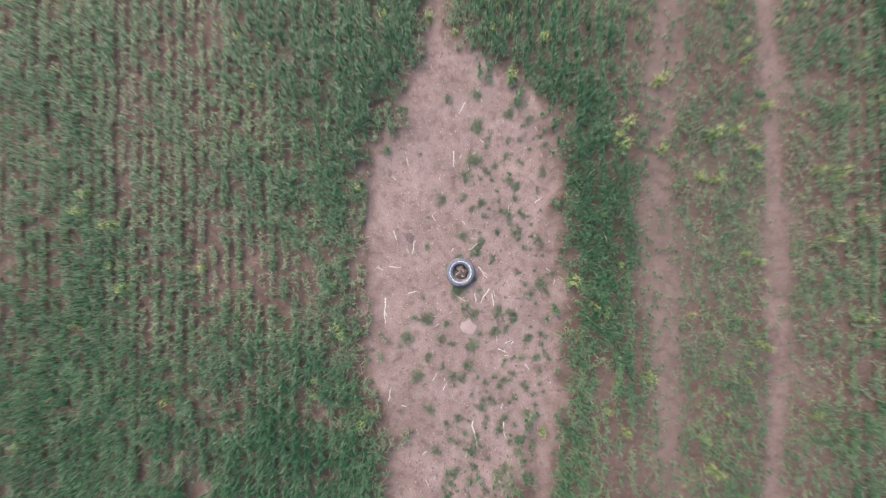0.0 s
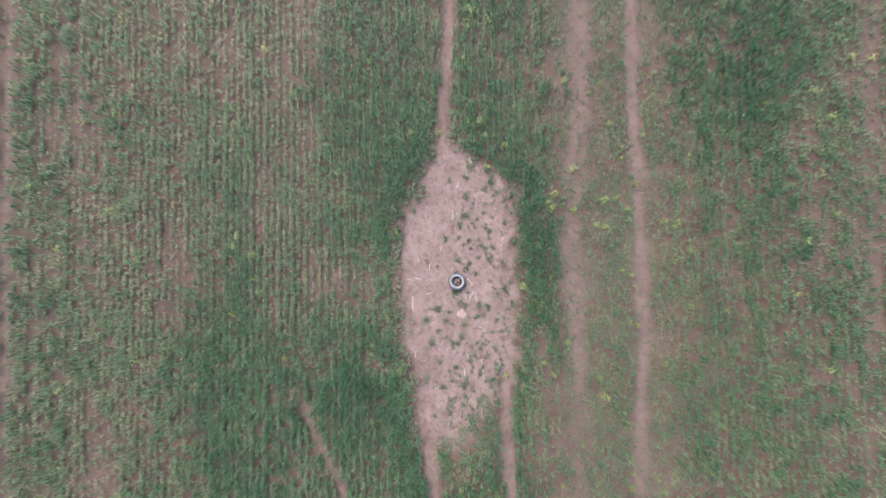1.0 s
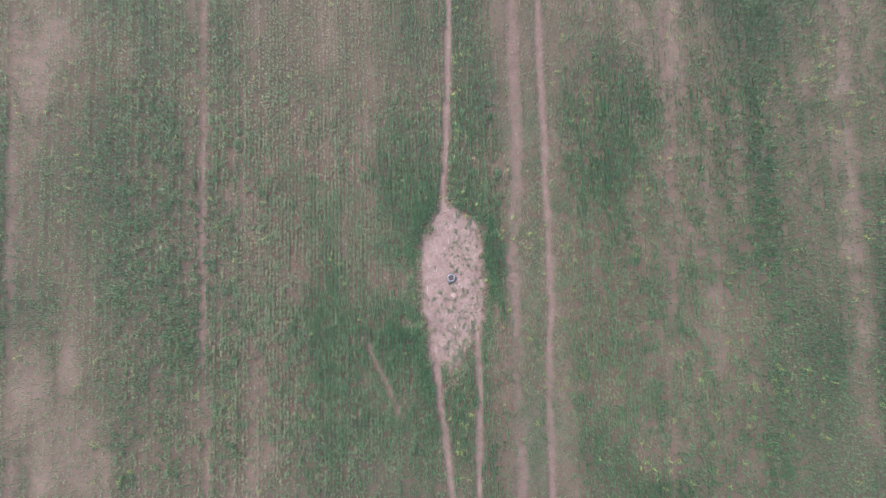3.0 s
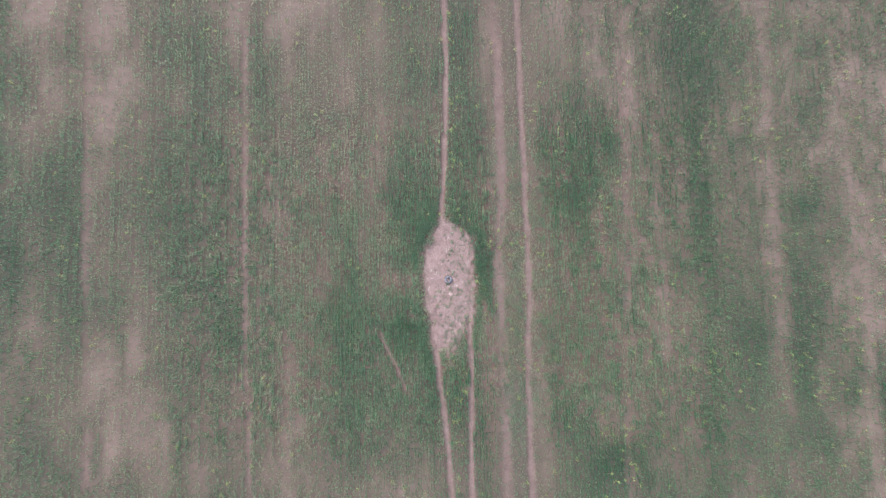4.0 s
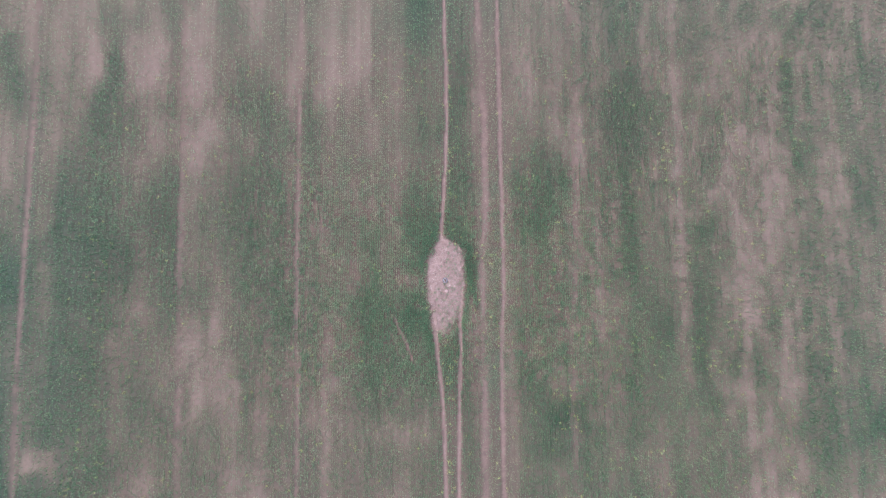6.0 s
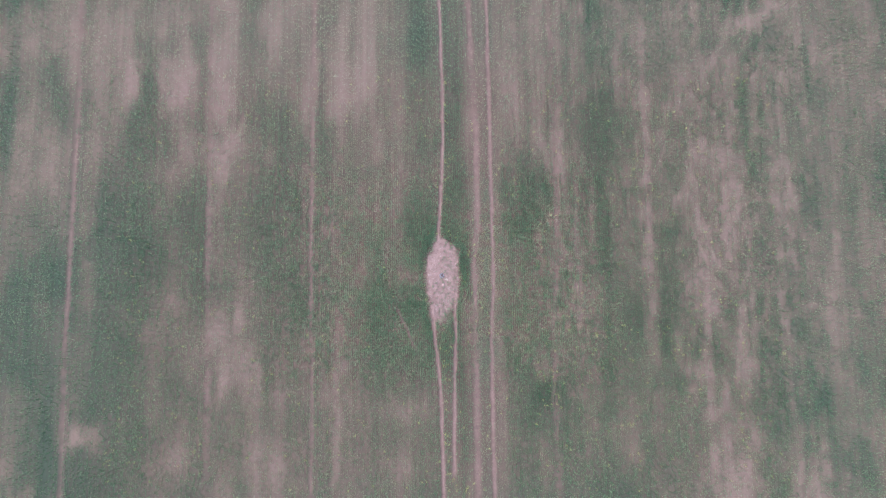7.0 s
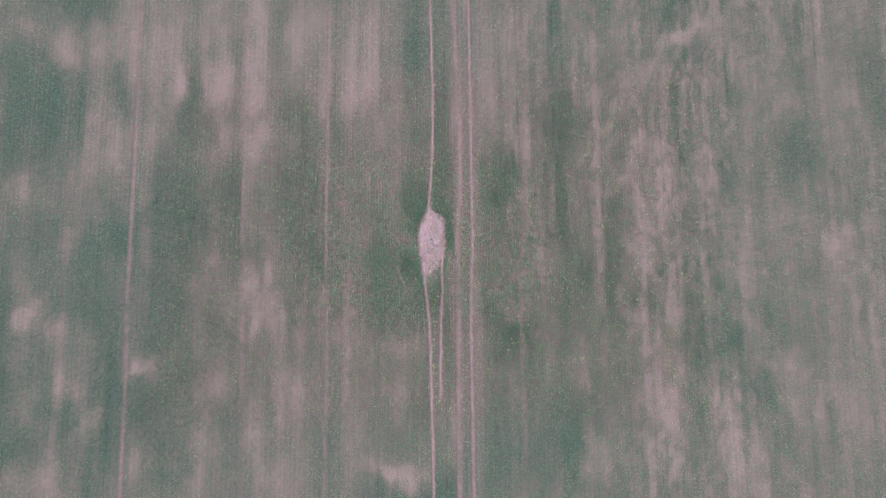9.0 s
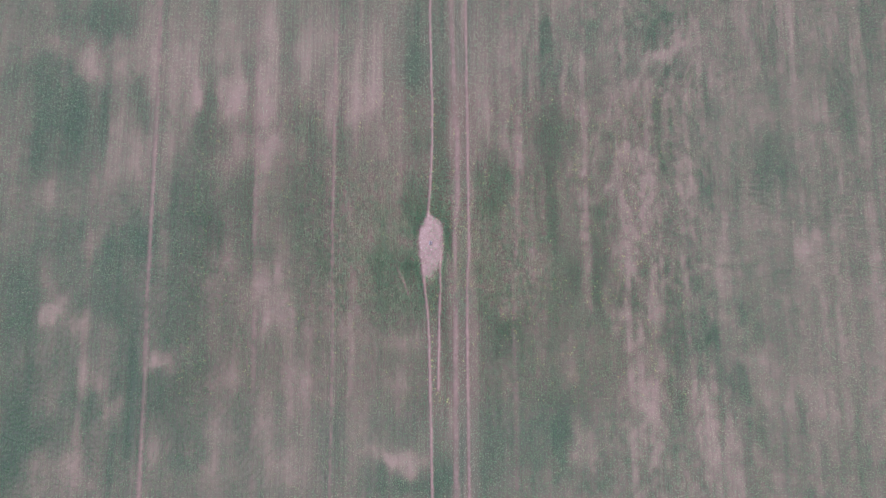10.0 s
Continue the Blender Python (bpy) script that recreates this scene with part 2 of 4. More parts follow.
FAR_FIELD_I = [
    (46.8, 9.1, 1.2, 4.1, -0.35), (47.2, 36.9, 2.1, 2, -0.6), (47.5, 2.9, 1.5, 4.1, -0.2), (48.5, -32.4, 2.4, 5.6, -0.45), (48.6, -38, 1.9, 5.6, -0.4),
    (48.6, -13.1, 1, 4.9, 0.3), (48.8, -18, 1.8, 3.9, 0.5), (49.9, 28.2, 2.1, 4.3, -0.15), (50.9, 9.1, 2, 3.1, 0.15), (52.9, 26, 1.6, 3.2, 0.2),
    (53.8, -24.8, 2.5, 3.8, 0.45), (54.6, -12.2, 2, 3, 0.3), (56.4, -15.1, 2, 3.9, 0.3), (57.1, -33.4, 2.4, 2.8, 0.2), (57.1, -19, 2.5, 2.9, -0.35),
    (59.3, 28.1, 1.3, 10.8, -0.2), (59.7, 42.4, 1.9, 5.6, -0.4), (60.4, -15.1, 2, 4.9, 0.15), (61.1, 40.2, 1.1, 4.4, 0.25),
]
FAR_FIELD_J = [
    (61.6, -39, 1.2, 4.6, 0.2), (62.1, -5.2, 1, 4, 0.15), (62.6, 16.4, 3.6, 4.2, 0.3), (62.8, 34.7, 1.6, 6.6, 0.2), (63.1, -18.1, 1.2, 1.9, 0.2),
    (63.2, 10.1, 3.1, 6.2, 0.25), (66.4, -26.8, 4.9, 5.7, -0.15), (66.5, -0.2, 2, 3, -0.3), (67.3, -2.2, 2, 3, -0.35), (68.7, -10.2, 1.2, 4, -0.35),
    (69.3, 23.8, 2.6, 6.4, -0.2), (71.1, -17.1, 2, 5.8, -0.15), (71.5, 38, 3.2, 4.4, -0.15), (73.1, -39, 3.9, 3.7, 0.3), (75.2, 31.4, 2.6, 4.4, 0.2),
    (77.4, 20.6, 1, 6.4, 0.25), (80, 39.1, 2.1, 4.4, -0.15), (80.4, 9, 1.5, 4.1, 0.2), (82.5, 42.4, 2.1, 4.5, 0.25),
]
MID_FIELD_A = [
    (-42.8, 27.2, 0.8, 1.7, -0.6), (-41.5, 17.4, 1.9, 2.8, 0.25), (-40.5, -9.6, 1.9, 3.1, 0.3), (-40.2, 27.1, 1.1, 2.6, 0.35), (-39.4, 5.1, 2.7, 3.3, 0.4),
    (-39.2, -1.3, 2.2, 2.7, 0.25), (-39, -6.6, 1.3, 1, -0.45), (-38.6, -16.8, 1.6, 2, -0.3), (-37.3, 23.5, 1.1, 1.7, -0.25), (-37.2, 12.2, 1, 1.7, -0.3),
    (-37.1, 1.8, 2.2, 2.7, 0.3), (-36.8, 26.4, 2.3, 2.9, -0.35), (-36.7, 4.5, 1.4, 1.4, -0.3), (-36.6, 18.3, 1.7, 3.4, -0.2), (-36.5, 0.2, 0.8, 1.6, -0.4),
    (-36.1, -12.8, 2.1, 2.5, 0.3), (-35.9, -3.5, 1.3, 1.1, -0.45), (-35.9, 14.9, 1.4, 1.7, -0.25), (-35.7, 26.9, 0.6, 2.9, -0.3),
]
MID_FIELD_B = [
    (-34.6, 7.7, 1.6, 2.2, 0.4), (-34.2, 11.6, 1.7, 2.8, 0.45), (-33.8, 18.8, 1.4, 2.3, -0.3), (-33.6, -8.8, 1.6, 2.1, -0.25), (-33.4, -16.4, 1, 2.5, 0.2),
    (-32.9, 5.5, 1.6, 3.3, 0.5), (-32.8, 25.1, 0.6, 2.9, -0.2), (-32.6, 13.7, 0.8, 2.2, 0.3), (-32.2, -0.4, 1.6, 3.2, 0.5), (-30.8, -13.9, 1.6, 2, -0.25),
    (-30.4, -7.8, 2.1, 2.1, -0.5), (-30.1, 26.1, 1.1, 4.1, -0.5), (-29.8, 14.2, 0.8, 1.7, -0.5), (-29.7, 9.8, 1, 1.6, -0.4), (-29.3, -10.9, 2.1, 2.6, -0.45),
    (-29.3, 18.1, 1.4, 2.3, -0.55), (-29.2, -15, 0.8, 3, -0.55), (-29, -1, 1.6, 2.1, 0.2), (-27.5, 8.6, 2.2, 2.7, 0.3),
]
MID_FIELD_C = [
    (-27.3, -5.3, 0.8, 1.3, -0.4), (-26.6, -17.6, 1, 2, 0.25), (-26.4, 4.8, 1.6, 2.7, 0.35), (-25.6, -13.1, 1.6, 2, -0.3), (-25.6, -9.5, 1.1, 1.5, -0.35),
    (-24.4, 21.9, 1.7, 2.9, 0.35), (-23.8, 15.7, 0.8, 2.2, -0.35), (-23.7, 9, 1.6, 3.3, 0.4), (-23.5, -15.1, 2.1, 2, -0.25), (-23.1, 1.5, 2.1, 3.2, 0.4),
    (-23.1, 5.8, 1.6, 2.2, 0.2), (-23, -3.3, 1.1, 1.1, -0.25), (-21.6, 12.8, 1.6, 2.2, 0.45), (-21.6, 16.2, 2.2, 1.7, 0.35), (-21.6, 19.5, 1.7, 1.7, 0.25),
    (-21.6, 22.9, 1.1, 2.9, 0.35), (-19.9, 0.3, 1.1, 1.6, 0.3), (-19.3, -2.4, 1.3, 3.1, 0.45), (-18.9, 17.2, 0.7, 1.7, 0.35),
]
MID_FIELD_D = [
    (-18.3, 22.8, 0.8, 2.3, -0.35), (-18.2, -9.1, 1.1, 2.6, -0.2), (-17.7, 3.4, 0.8, 1.1, -0.25), (-16.6, 20.5, 0.6, 4.5, 0.4), (-16.1, -6.1, 0.6, 3.1, 0.2),
    (-16.1, 14.9, 1.1, 2.2, 0.35), (-15.6, 4.5, 1.3, 1.6, -0.35), (-15.1, -15.3, 0.8, 2.5, -0.4), (-14.5, 6.6, 1.6, 2.7, -0.2), (-13.5, -11.8, 1, 1.5, -0.4),
    (-12.8, 24.4, 2.8, 3.4, -0.4), (-12.3, 9.2, 2.2, 2.2, -0.15), (-12.3, 14.2, 1.4, 0.8, 0.35), (-11.3, 0.1, 1.1, 1.6, -0.3), (-11, -15.4, 1.6, 2, -0.15),
    (-9.6, 14.7, 1.1, 0.8, 0.3), (-9.2, -2.1, 2.1, 2.1, 0.3), (-8.3, -13.5, 2.1, 2, 0.3), (-8.3, -9.4, 1.6, 2, 0.25),
]
MID_FIELD_E = [
    (-8.1, 1.6, 1.1, 2.1, 0.25), (-8, 9.1, 2.7, 2.2, -0.2), (-7.9, 17.9, 1.4, 2.8, -0.4), (-7.3, -16, 1.3, 1.2, -0.25), (-6.7, 22.4, 1.7, 2.8, -0.3),
    (-6.1, -5.3, 3.2, 2.6, 0.3), (-5.4, 3.1, 1.1, 1.6, 0.15), (-5.3, -17.5, 1.5, 1.5, -0.45), (-5.2, -10.5, 2.6, 1.5, 0.4), (-4.7, 13.9, 1.6, 1.7, -0.25),
    (-4.2, 0.4, 1.3, 1.1, -0.35), (-3.7, 7.3, 1.3, 2.7, 0.4), (-3.6, -11.5, 0.5, 0.8, -0.3), (-3.5, -4.9, 1.3, 1.6, 0.45), (-3.2, -15.6, 2.1, 1.2, -0.4),
    (-2.4, -3.9, 0.5, 1.6, 0.4), (-2.4, 17.8, 0.8, 1.7, 0.3), (-2.2, -18.1, 1.5, 2, -0.35), (-2.2, 5.1, 0.6, 2.1, 0.45),
]
MID_FIELD_F = [
    (-1.9, -6.5, 0.5, 2.6, 0.35), (-0.5, 18.3, 0.3, 2.2, 0.35), (0.1, -9.6, 0.7, 1.5, 0.5), (0.5, 6.7, 0.7, 2.2, 0.3), (0.6, -7.6, 0.6, 1, 0.3),
    (1.5, 19.9, 1, 6.7, 0.45), (1.8, 12.6, 1, 3.3, 0.4), (2.7, 6.1, 0.6, 2.2, 0.3), (3, 1.2, 0.5, 3.2, 0.3), (4.3, 22, 0.8, 2.8, -0.35),
    (9.3, -11.9, 1, 1.5, 0.3), (9.4, 14.6, 0.6, 1.7, -0.2), (10.3, 21.8, 1.6, 4.5, -0.25), (10.7, 6.9, 1.6, 1.6, 0.3), (10.9, -11.9, 1.3, 1.3, 0.35),
    (11.2, -15.9, 1.5, 2, 0.5), (11.4, 10.7, 2.7, 3.3, 0.45), (11.6, 14, 2.2, 1.7, 0.3), (12.1, -18.4, 2, 1.2, 0.5),
]
MID_FIELD_G = [
    (13.2, -15.5, 1.5, 1.2, 0.8), (13.4, 17.8, 0.4, 2.2, -0.35), (14, -15.5, 0.8, 0.6, 0.5), (14.3, 14.4, 1.1, 2.2, -0.25), (14.8, -10, 1, 2, -0.45),
    (14.8, -5.3, 1, 0.8, -0.4), (15.1, 0.4, 1, 1.6, -0.3), (15.7, 5.7, 1.6, 2.1, -0.45), (15.8, 18.3, 1.1, 7.3, -0.35), (16.5, 2.5, 0.8, 1.1, -0.6),
    (16.7, -9.5, 1.3, 2, -0.3), (16.8, -15.6, 1.3, 2.5, -0.2), (17, -3.9, 1.6, 1.6, -0.15), (17.7, 8.3, 0.6, 0.5, -0.5), (18, 5.6, 1.3, 2.1, -0.35),
    (18, 13.8, 0.8, 1.6, 0.25), (18.1, -1.8, 1, 1.6, -0.25), (19.3, -8, 1.5, 3.1, -0.15), (20, 2.4, 0.5, 0.8, -0.35),
]
MID_FIELD_H = [
    (20, 7.7, 0.4, 2.2, -0.4), (20.6, 22, 2.2, 3.4, 0.35), (20.8, 16.4, 1.6, 3.3, 0.45), (21.5, 1.8, 1, 2.1, 0.4), (21.6, 12, 0.8, 3.3, 0.4),
    (21.8, 6, 0.9, 3.7, 0.5), (22.9, -16.2, 2, 2, 0.15), (22.9, 23.1, 1.9, 2.8, 0.3), (23, 0.2, 1, 2.1, 0.35), (23.1, 17.5, 1.3, 2.8, 0.4),
    (23.2, -19.2, 0.8, 0.7, -0.3), (23.2, -4, 2.1, 3.1, 0.35), (23.3, -10.7, 2.6, 2.5, 0.4), (25.1, -6.1, 1, 3.1, 0.4), (25.3, -17.7, 2, 2, -0.2),
    (25.4, 19.6, 1.1, 3.4, 0.35), (27.6, 14, 0.8, 2.2, -0.35), (27.8, -12.3, 0.5, 1.5, -0.2), (27.8, -8.3, 0.5, 3.1, -0.2),
]
MID_FIELD_I = [
    (27.8, -1, 0.6, 3.1, -0.2), (27.8, 4.8, 0.5, 2.7, -0.2), (28.8, 8, 1.3, 2.1, -0.3), (28.9, -10.3, 1, 1.5, 0.4), (29.2, -7.3, 0.9, 2.5, 0.55),
    (29.2, -0, 0.8, 2.1, 0.4), (29.6, -14.4, 2, 2, 0.35), (30, -3.2, 1.3, 3.1, 0.45), (30.4, 15, 2.1, 3.3, -0.25), (30.7, 5.2, 1.6, 2.1, 0.3),
    (30.9, -4.7, 0.5, 1, -0.3), (31.1, -9.4, 0.8, 1, -0.3), (32.1, 10, 1.1, 1.4, -0.5), (32.3, -15.3, 0.4, 0.4, -0.9), (32.3, -12.4, 1.3, 1, -0.6),
    (32.6, 22.8, 1.6, 3.4, -0.3), (32.8, -7.4, 0.8, 1.3, -0.45), (33.1, 2.5, 0.8, 1.1, 0.25), (33.3, -1.2, 0.8, 1.3, -0.5),
]
MID_FIELD_J = [
    (33.5, 19.9, 1.3, 1.4, 0.2), (33.9, -12.5, 0.6, 1.5, -0.5), (34.3, 4.6, 0.5, 0.8, -0.4), (35.4, -18, 1.3, 1.5, -0.4), (35.4, -6.9, 0.6, 1.5, -0.4),
    (35.5, -11, 0.8, 1.5, 0.3), (35.6, 1.4, 1, 2.6, -0.3), (35.7, -3.3, 0.8, 2.1, -0.6), (36.2, -8.5, 0.8, 3, 0.4), (36.9, 15.9, 1.3, 2.2, -0.35),
    (37.7, 7.7, 2.1, 3.2, -0.25), (37.8, -14, 1.5, 3, -0.25), (38.1, -5.4, 1, 3.1, 0.2), (38.9, 15.3, 0.8, 1.1, -0.35), (39.8, 1.8, 0.8, 3.1, 0.15),
    (40.8, 18, 1.1, 2.2, 0.2), (41.6, 24.1, 0.8, 2.3, 0.25),
]
NEAR_FIELD_A = [
    (-20.1, -1.4, 0.4, 1, 0.3), (-20.1, 6.9, 1.1, 1.6, 0.2), (-20, 11.6, 1.4, 1.7, 0.3), (-19.8, -3.7, 0.4, 1, 0.3), (-18.5, -3.5, 0.5, 1.6, 0.2),
    (-16.7, 2.3, 0.3, 0.8, -0.3), (-15.5, 6.8, 0.8, 1.1, -0.2), (-15.5, 9, 0.5, 0.5, -0.5), (-15.4, 1.2, 0.7, 0.8, -0.35), (-15.2, 4.6, 0.4, 0.7, -0.4),
    (-14.7, 10.1, 1.1, 0.8, 0.2), (-14.1, -7.6, 0.7, 0.8, -0.3), (-13.1, -7.1, 1.6, 1.3, -0.2), (-12.2, 8.6, 0.8, 0.4, -0.25), (-11.3, -0.9, 0.7, 0.9, -0.4),
    (-10.1, 6.7, 0.5, 0.7, 0.2), (-9.7, -6.1, 0.3, 0.5, -0.4),
]
NEAR_FIELD_B = [
    (-9.5, 5.9, 0.3, 0.5, -0.3), (-9.2, -2.8, 0.7, 1.3, 0.2), (-8.7, 12.4, 0.3, 0.4, -0.5), (-8.5, 9.3, 0.8, 0.5, -0.3), (-8.1, -6.6, 1.3, 1, 0.15),
    (-7.6, 2.4, 0.3, 0.7, -0.4), (-7.4, 4, 0.3, 0.7, -0.5), (-6.8, -3.8, 1, 1, 0.15), (-6.8, 7.1, 0.7, 0.8, -0.35), (-6.3, -4.1, 0.3, 0.4, -0.6),
    (-6.3, 9.8, 0.8, 1.1, -0.25), (-5.7, -5.6, 0.2, 0.8, -0.55), (-5.5, 5.5, 0.4, 0.5, -0.4), (-5.2, 10.6, 0.2, 1.1, -0.4), (-4.8, -1.3, 1, 0.5, 0.2),
    (-4.2, 0.3, 0.8, 0.6, -0.3), (-4.2, 3.9, 0.4, 0.8, -0.4),
]
NEAR_FIELD_C = [
    (-4.2, 7.9, 0.8, 1.6, 0.2), (-3.9, 9.2, 0.3, 0.3, -0.5), (-3.9, 10.3, 0.8, 0.8, 0.25), (-3.8, -8.6, 0.5, 0.5, -0.3), (-3.8, -7.1, 0.2, 0.6, -0.4),
    (-3.7, -3.6, 0.5, 0.4, 0.3), (-3.2, -3.9, 0.8, 0.6, 0.3), (-3.2, -2.1, 0.5, 0.6, 0.3), (-3.2, -0.8, 0.3, 0.6, -0.4), (-3, -3.1, 0.6, 0.3, -0.8),
    (-2.7, -5.6, 1, 1, 0.2), (-2.6, 5.5, 0.2, 1.1, -0.25), (-2.1, 4.1, 0.7, 0.8, 0.3), (-1.7, -7.6, 0.8, 1.2, 0.25), (-1.6, 6.2, 0.7, 1.3, 0.25),
    (-1.5, 8.6, 0.7, 2.1, 0.25), (-0.2, -6.6, 0.5, 0.4, 0.35),
]
NEAR_FIELD_D = [
    (0.3, 7.8, 0.3, 1.1, 0.3), (0.5, -8.6, 0.8, 0.7, 0.3), (0.9, 11.5, 0.8, 1.6, 0.2), (1, 5.9, 0.6, 0.8, 0.2), (1.1, -7.1, 0.6, 0.7, 0.3),
    (1.6, -4.7, 0.3, 0.4, 0.5), (2, 2.5, 0.4, 1.6, 0.3), (2.6, 4.3, 0.5, 1.3, 0.3), (2.9, -5.7, 0.3, 0.7, -0.3), (2.9, -3.7, 0.4, 0.6, -0.4),
    (3.1, 4.8, 0.4, 0.3, -0.3), (3.2, 0.4, 0.6, 1.5, 0.3), (3.7, -1.6, 0.5, 0.6, 0.3), (3.7, 8.5, 0.5, 0.4, -0.4), (4.2, 7.4, 0.5, 0.4, -0.35),
    (4.4, 4.8, 0.4, 0.5, -0.4), (4.9, -5.2, 0.6, 0.7, -0.25),
]
NEAR_FIELD_E = [
    (5.2, 6.3, 0.5, 0.4, -0.4), (7.7, -2.4, 0.4, 0.3, -0.6), (7.8, -8.4, 0.5, 0.5, -0.35), (8.3, -7.2, 0.7, 0.4, -0.3), (8.6, -6.2, 0.2, 0.5, 0.3),
    (8.7, 3.7, 0.4, 0.3, -0.4), (8.8, -0.7, 0.3, 0.5, -0.3), (8.9, -3.7, 0.4, 0.5, -0.3), (8.9, 2.9, 0.8, 0.5, -0.35), (11, 3.9, 0.8, 0.4, -0.3),
    (11.4, -4.5, 0.6, 0.5, 0.2), (11.7, 8.8, 1.3, 1.6, 0.2), (11.9, -4, 0.4, 0.5, -0.35), (12.7, -2.3, 0.2, 0.4, -0.4), (12.9, 8, 1, 1.6, 0.2),
    (13, -6, 0.2, 0.3, -0.45), (13.4, -8.2, 0.6, 1, 0.3),
]
NEAR_FIELD_F = [
    (13.4, 11.9, 0.5, 0.8, 0.3), (13.5, -1.8, 0.6, 1.2, 0.3), (13.8, -5.2, 0.7, 0.6, 0.3), (13.9, 8, 0.4, 0.3, -0.5), (14.1, -4.3, 0.2, 1, -0.5),
    (14.3, -5, 0.3, 0.3, -0.6), (14.3, 5.3, 0.4, 0.6, -0.4), (14.3, 11.1, 0.5, 0.5, -0.4), (14.4, -7.7, 0.3, 1, -0.4), (15.3, -3.8, 0.4, 0.7, 0.35),
    (15.5, -5.7, 0.4, 0.7, -0.4), (16.5, -8.7, 0.5, 0.5, -0.3), (16.7, 2.7, 0.6, 0.6, -0.6), (17.5, 8.3, 0.6, 0.2, -0.5), (18.1, -1.8, 0.2, 0.3, -0.6),
    (18.1, 6.6, 0.2, 0.5, -0.5), (18.9, 6.3, 0.4, 1.3, 0.3),
]
ROUND_CLEARING_A = [
    (-7.54, 1.94, 0.13, 0.32, -0.6), (-7.41, 2.7, 0.15, 0.25, -0.6), (-7.08, 4.09, 0.19, 0.32, -0.5), (-6.49, -3.82, 0.13, 0.12, -0.3), (-5.47, -2.47, 0.13, 0.19, -0.4),
    (-5.27, 5.25, 0.26, 0.23, -0.5), (-4.58, -2.17, 0.15, 0.15, -0.5), (-4.52, 3.77, 0.25, 0.19, -0.3), (-4.31, -0.01, 0.38, 0.25, -0.35), (-4.22, -3.35, 0.5, 0.37, 0.3),
    (-3.43, -0.15, 0.25, 0.25, -0.25), (-3.15, 2.35, 0.63, 0.62, 0.25), (-3.13, 3.86, 0.63, 0.76, 0.3), (-3.09, -2.99, 0.22, 0.22, -0.9), (-2.73, 5.24, 0.64, 0.63, 0.3),
    (-2.7, -1.64, 0.15, 0.22, -0.5), (-2.6, 5.61, 0.15, 0.19, -0.5), (-2.38, 2.83, 0.31, 0.5, 0.3), (-2.36, -3.73, 0.15, 0.18, -0.5), (-2.23, -3.86, 0.37, 0.49, 0.5),
]
ROUND_CLEARING_B = [
    (-2.22, -2.88, 0.25, 0.3, 0.4), (-2.11, 4.21, 0.5, 0.76, 0.35), (-1.75, -4.23, 0.31, 0.49, 0.4), (-1.59, 5.33, 0.38, 0.5, 0.3), (0.65, 4.88, 0.19, 0.38, 0.5),
    (1.14, 4.36, 0.15, 0.19, 0.4), (1.16, 5.37, 0.49, 0.5, 0.25), (2.36, -3.41, 0.24, 0.72, 0.3), (2.72, -1.35, 0.48, 0.49, 0.2), (2.72, 3.45, 0.37, 0.74, 0.3),
    (2.9, 1.09, 0.12, 0.18, -0.4), (2.91, -3.42, 0.24, 0.24, -0.4), (2.95, 2.94, 0.18, 0.25, -0.4), (2.99, -0.01, 0.36, 0.62, 0.25), (3.29, 1.82, 0.37, 0.62, 0.3),
    (3.38, 0.96, 0.37, 0.31, 0.35), (3.52, -2.94, 0.48, 0.36, 0.25), (3.66, 2.06, 0.48, 0.37, 0.25), (3.69, -1, 0.48, 0.36, 0.25), (3.73, 0.34, 0.36, 0.49, 0.3),
]
ROUND_CLEARING_C = [
    (3.93, 3.04, 0.31, 0.25, 0.3), (4.41, 5.14, 0.18, 0.31, -0.5), (4.42, -2.95, 0.24, 0.48, -0.5), (4.49, 1.43, 0.24, 0.49, -0.4), (4.56, 3.77, 0.18, 0.19, -0.5),
    (4.58, 0.32, 0.18, 0.37, -0.5), (4.74, -2.23, 0.18, 0.24, -0.3), (4.77, 2.65, 0.24, 0.25, 0.2), (5.16, -4.28, 0.24, 0.3, -0.4), (5.85, 2.5, 0.12, 0.25, -0.4),
    (5.96, -1.64, 0.24, 0.15, -0.3), (6.51, 4.21, 0.14, 0.5, 0.3), (6.57, 2.48, 0.12, 0.74, 0.3), (7.79, -0.22, 0.18, 0.18, -0.5), (7.83, -2.51, 0.29, 0.24, -0.7),
    (7.94, 3.92, 0.3, 0.25, -0.5), (8.35, 2.07, 0.18, 0.15, -0.4), (9.05, 5.12, 0.12, 0.12, -0.4),
]
LEFT = [(-0.62, 5.4), (-0.85, 4.95), (-1.1, 4.3), (-1.42, 3.6), (-1.7, 2.9), (-1.95, 2.2), (-2.08, 1.33), (-2.1, 0.62), (-2.08, -0.09), (-2.06, -0.8), (-2.02, -1.51), (-1.95, -2.22), (-1.62, -2.94), (-1.5, -3.65), (-1.44, -4.36), (-1.36, -5.07), (-1.2, -6.4)]
RIGHT = [(-0.1, 5.4), (0.35, 5.0), (0.9, 4.65), (1.4, 4.3), (1.8, 3.75), (2.05, 3.0), (2.12, 1.93), (2.1, 1.22), (2.16, 0.51), (2.13, -0.2), (2.12, -0.91), (2.08, -1.61), (2.0, -2.32), (1.9, -3.02), (1.7, -3.8), (1.25, -4.8), (0.4, -5.8), (-0.6, -6.5)]
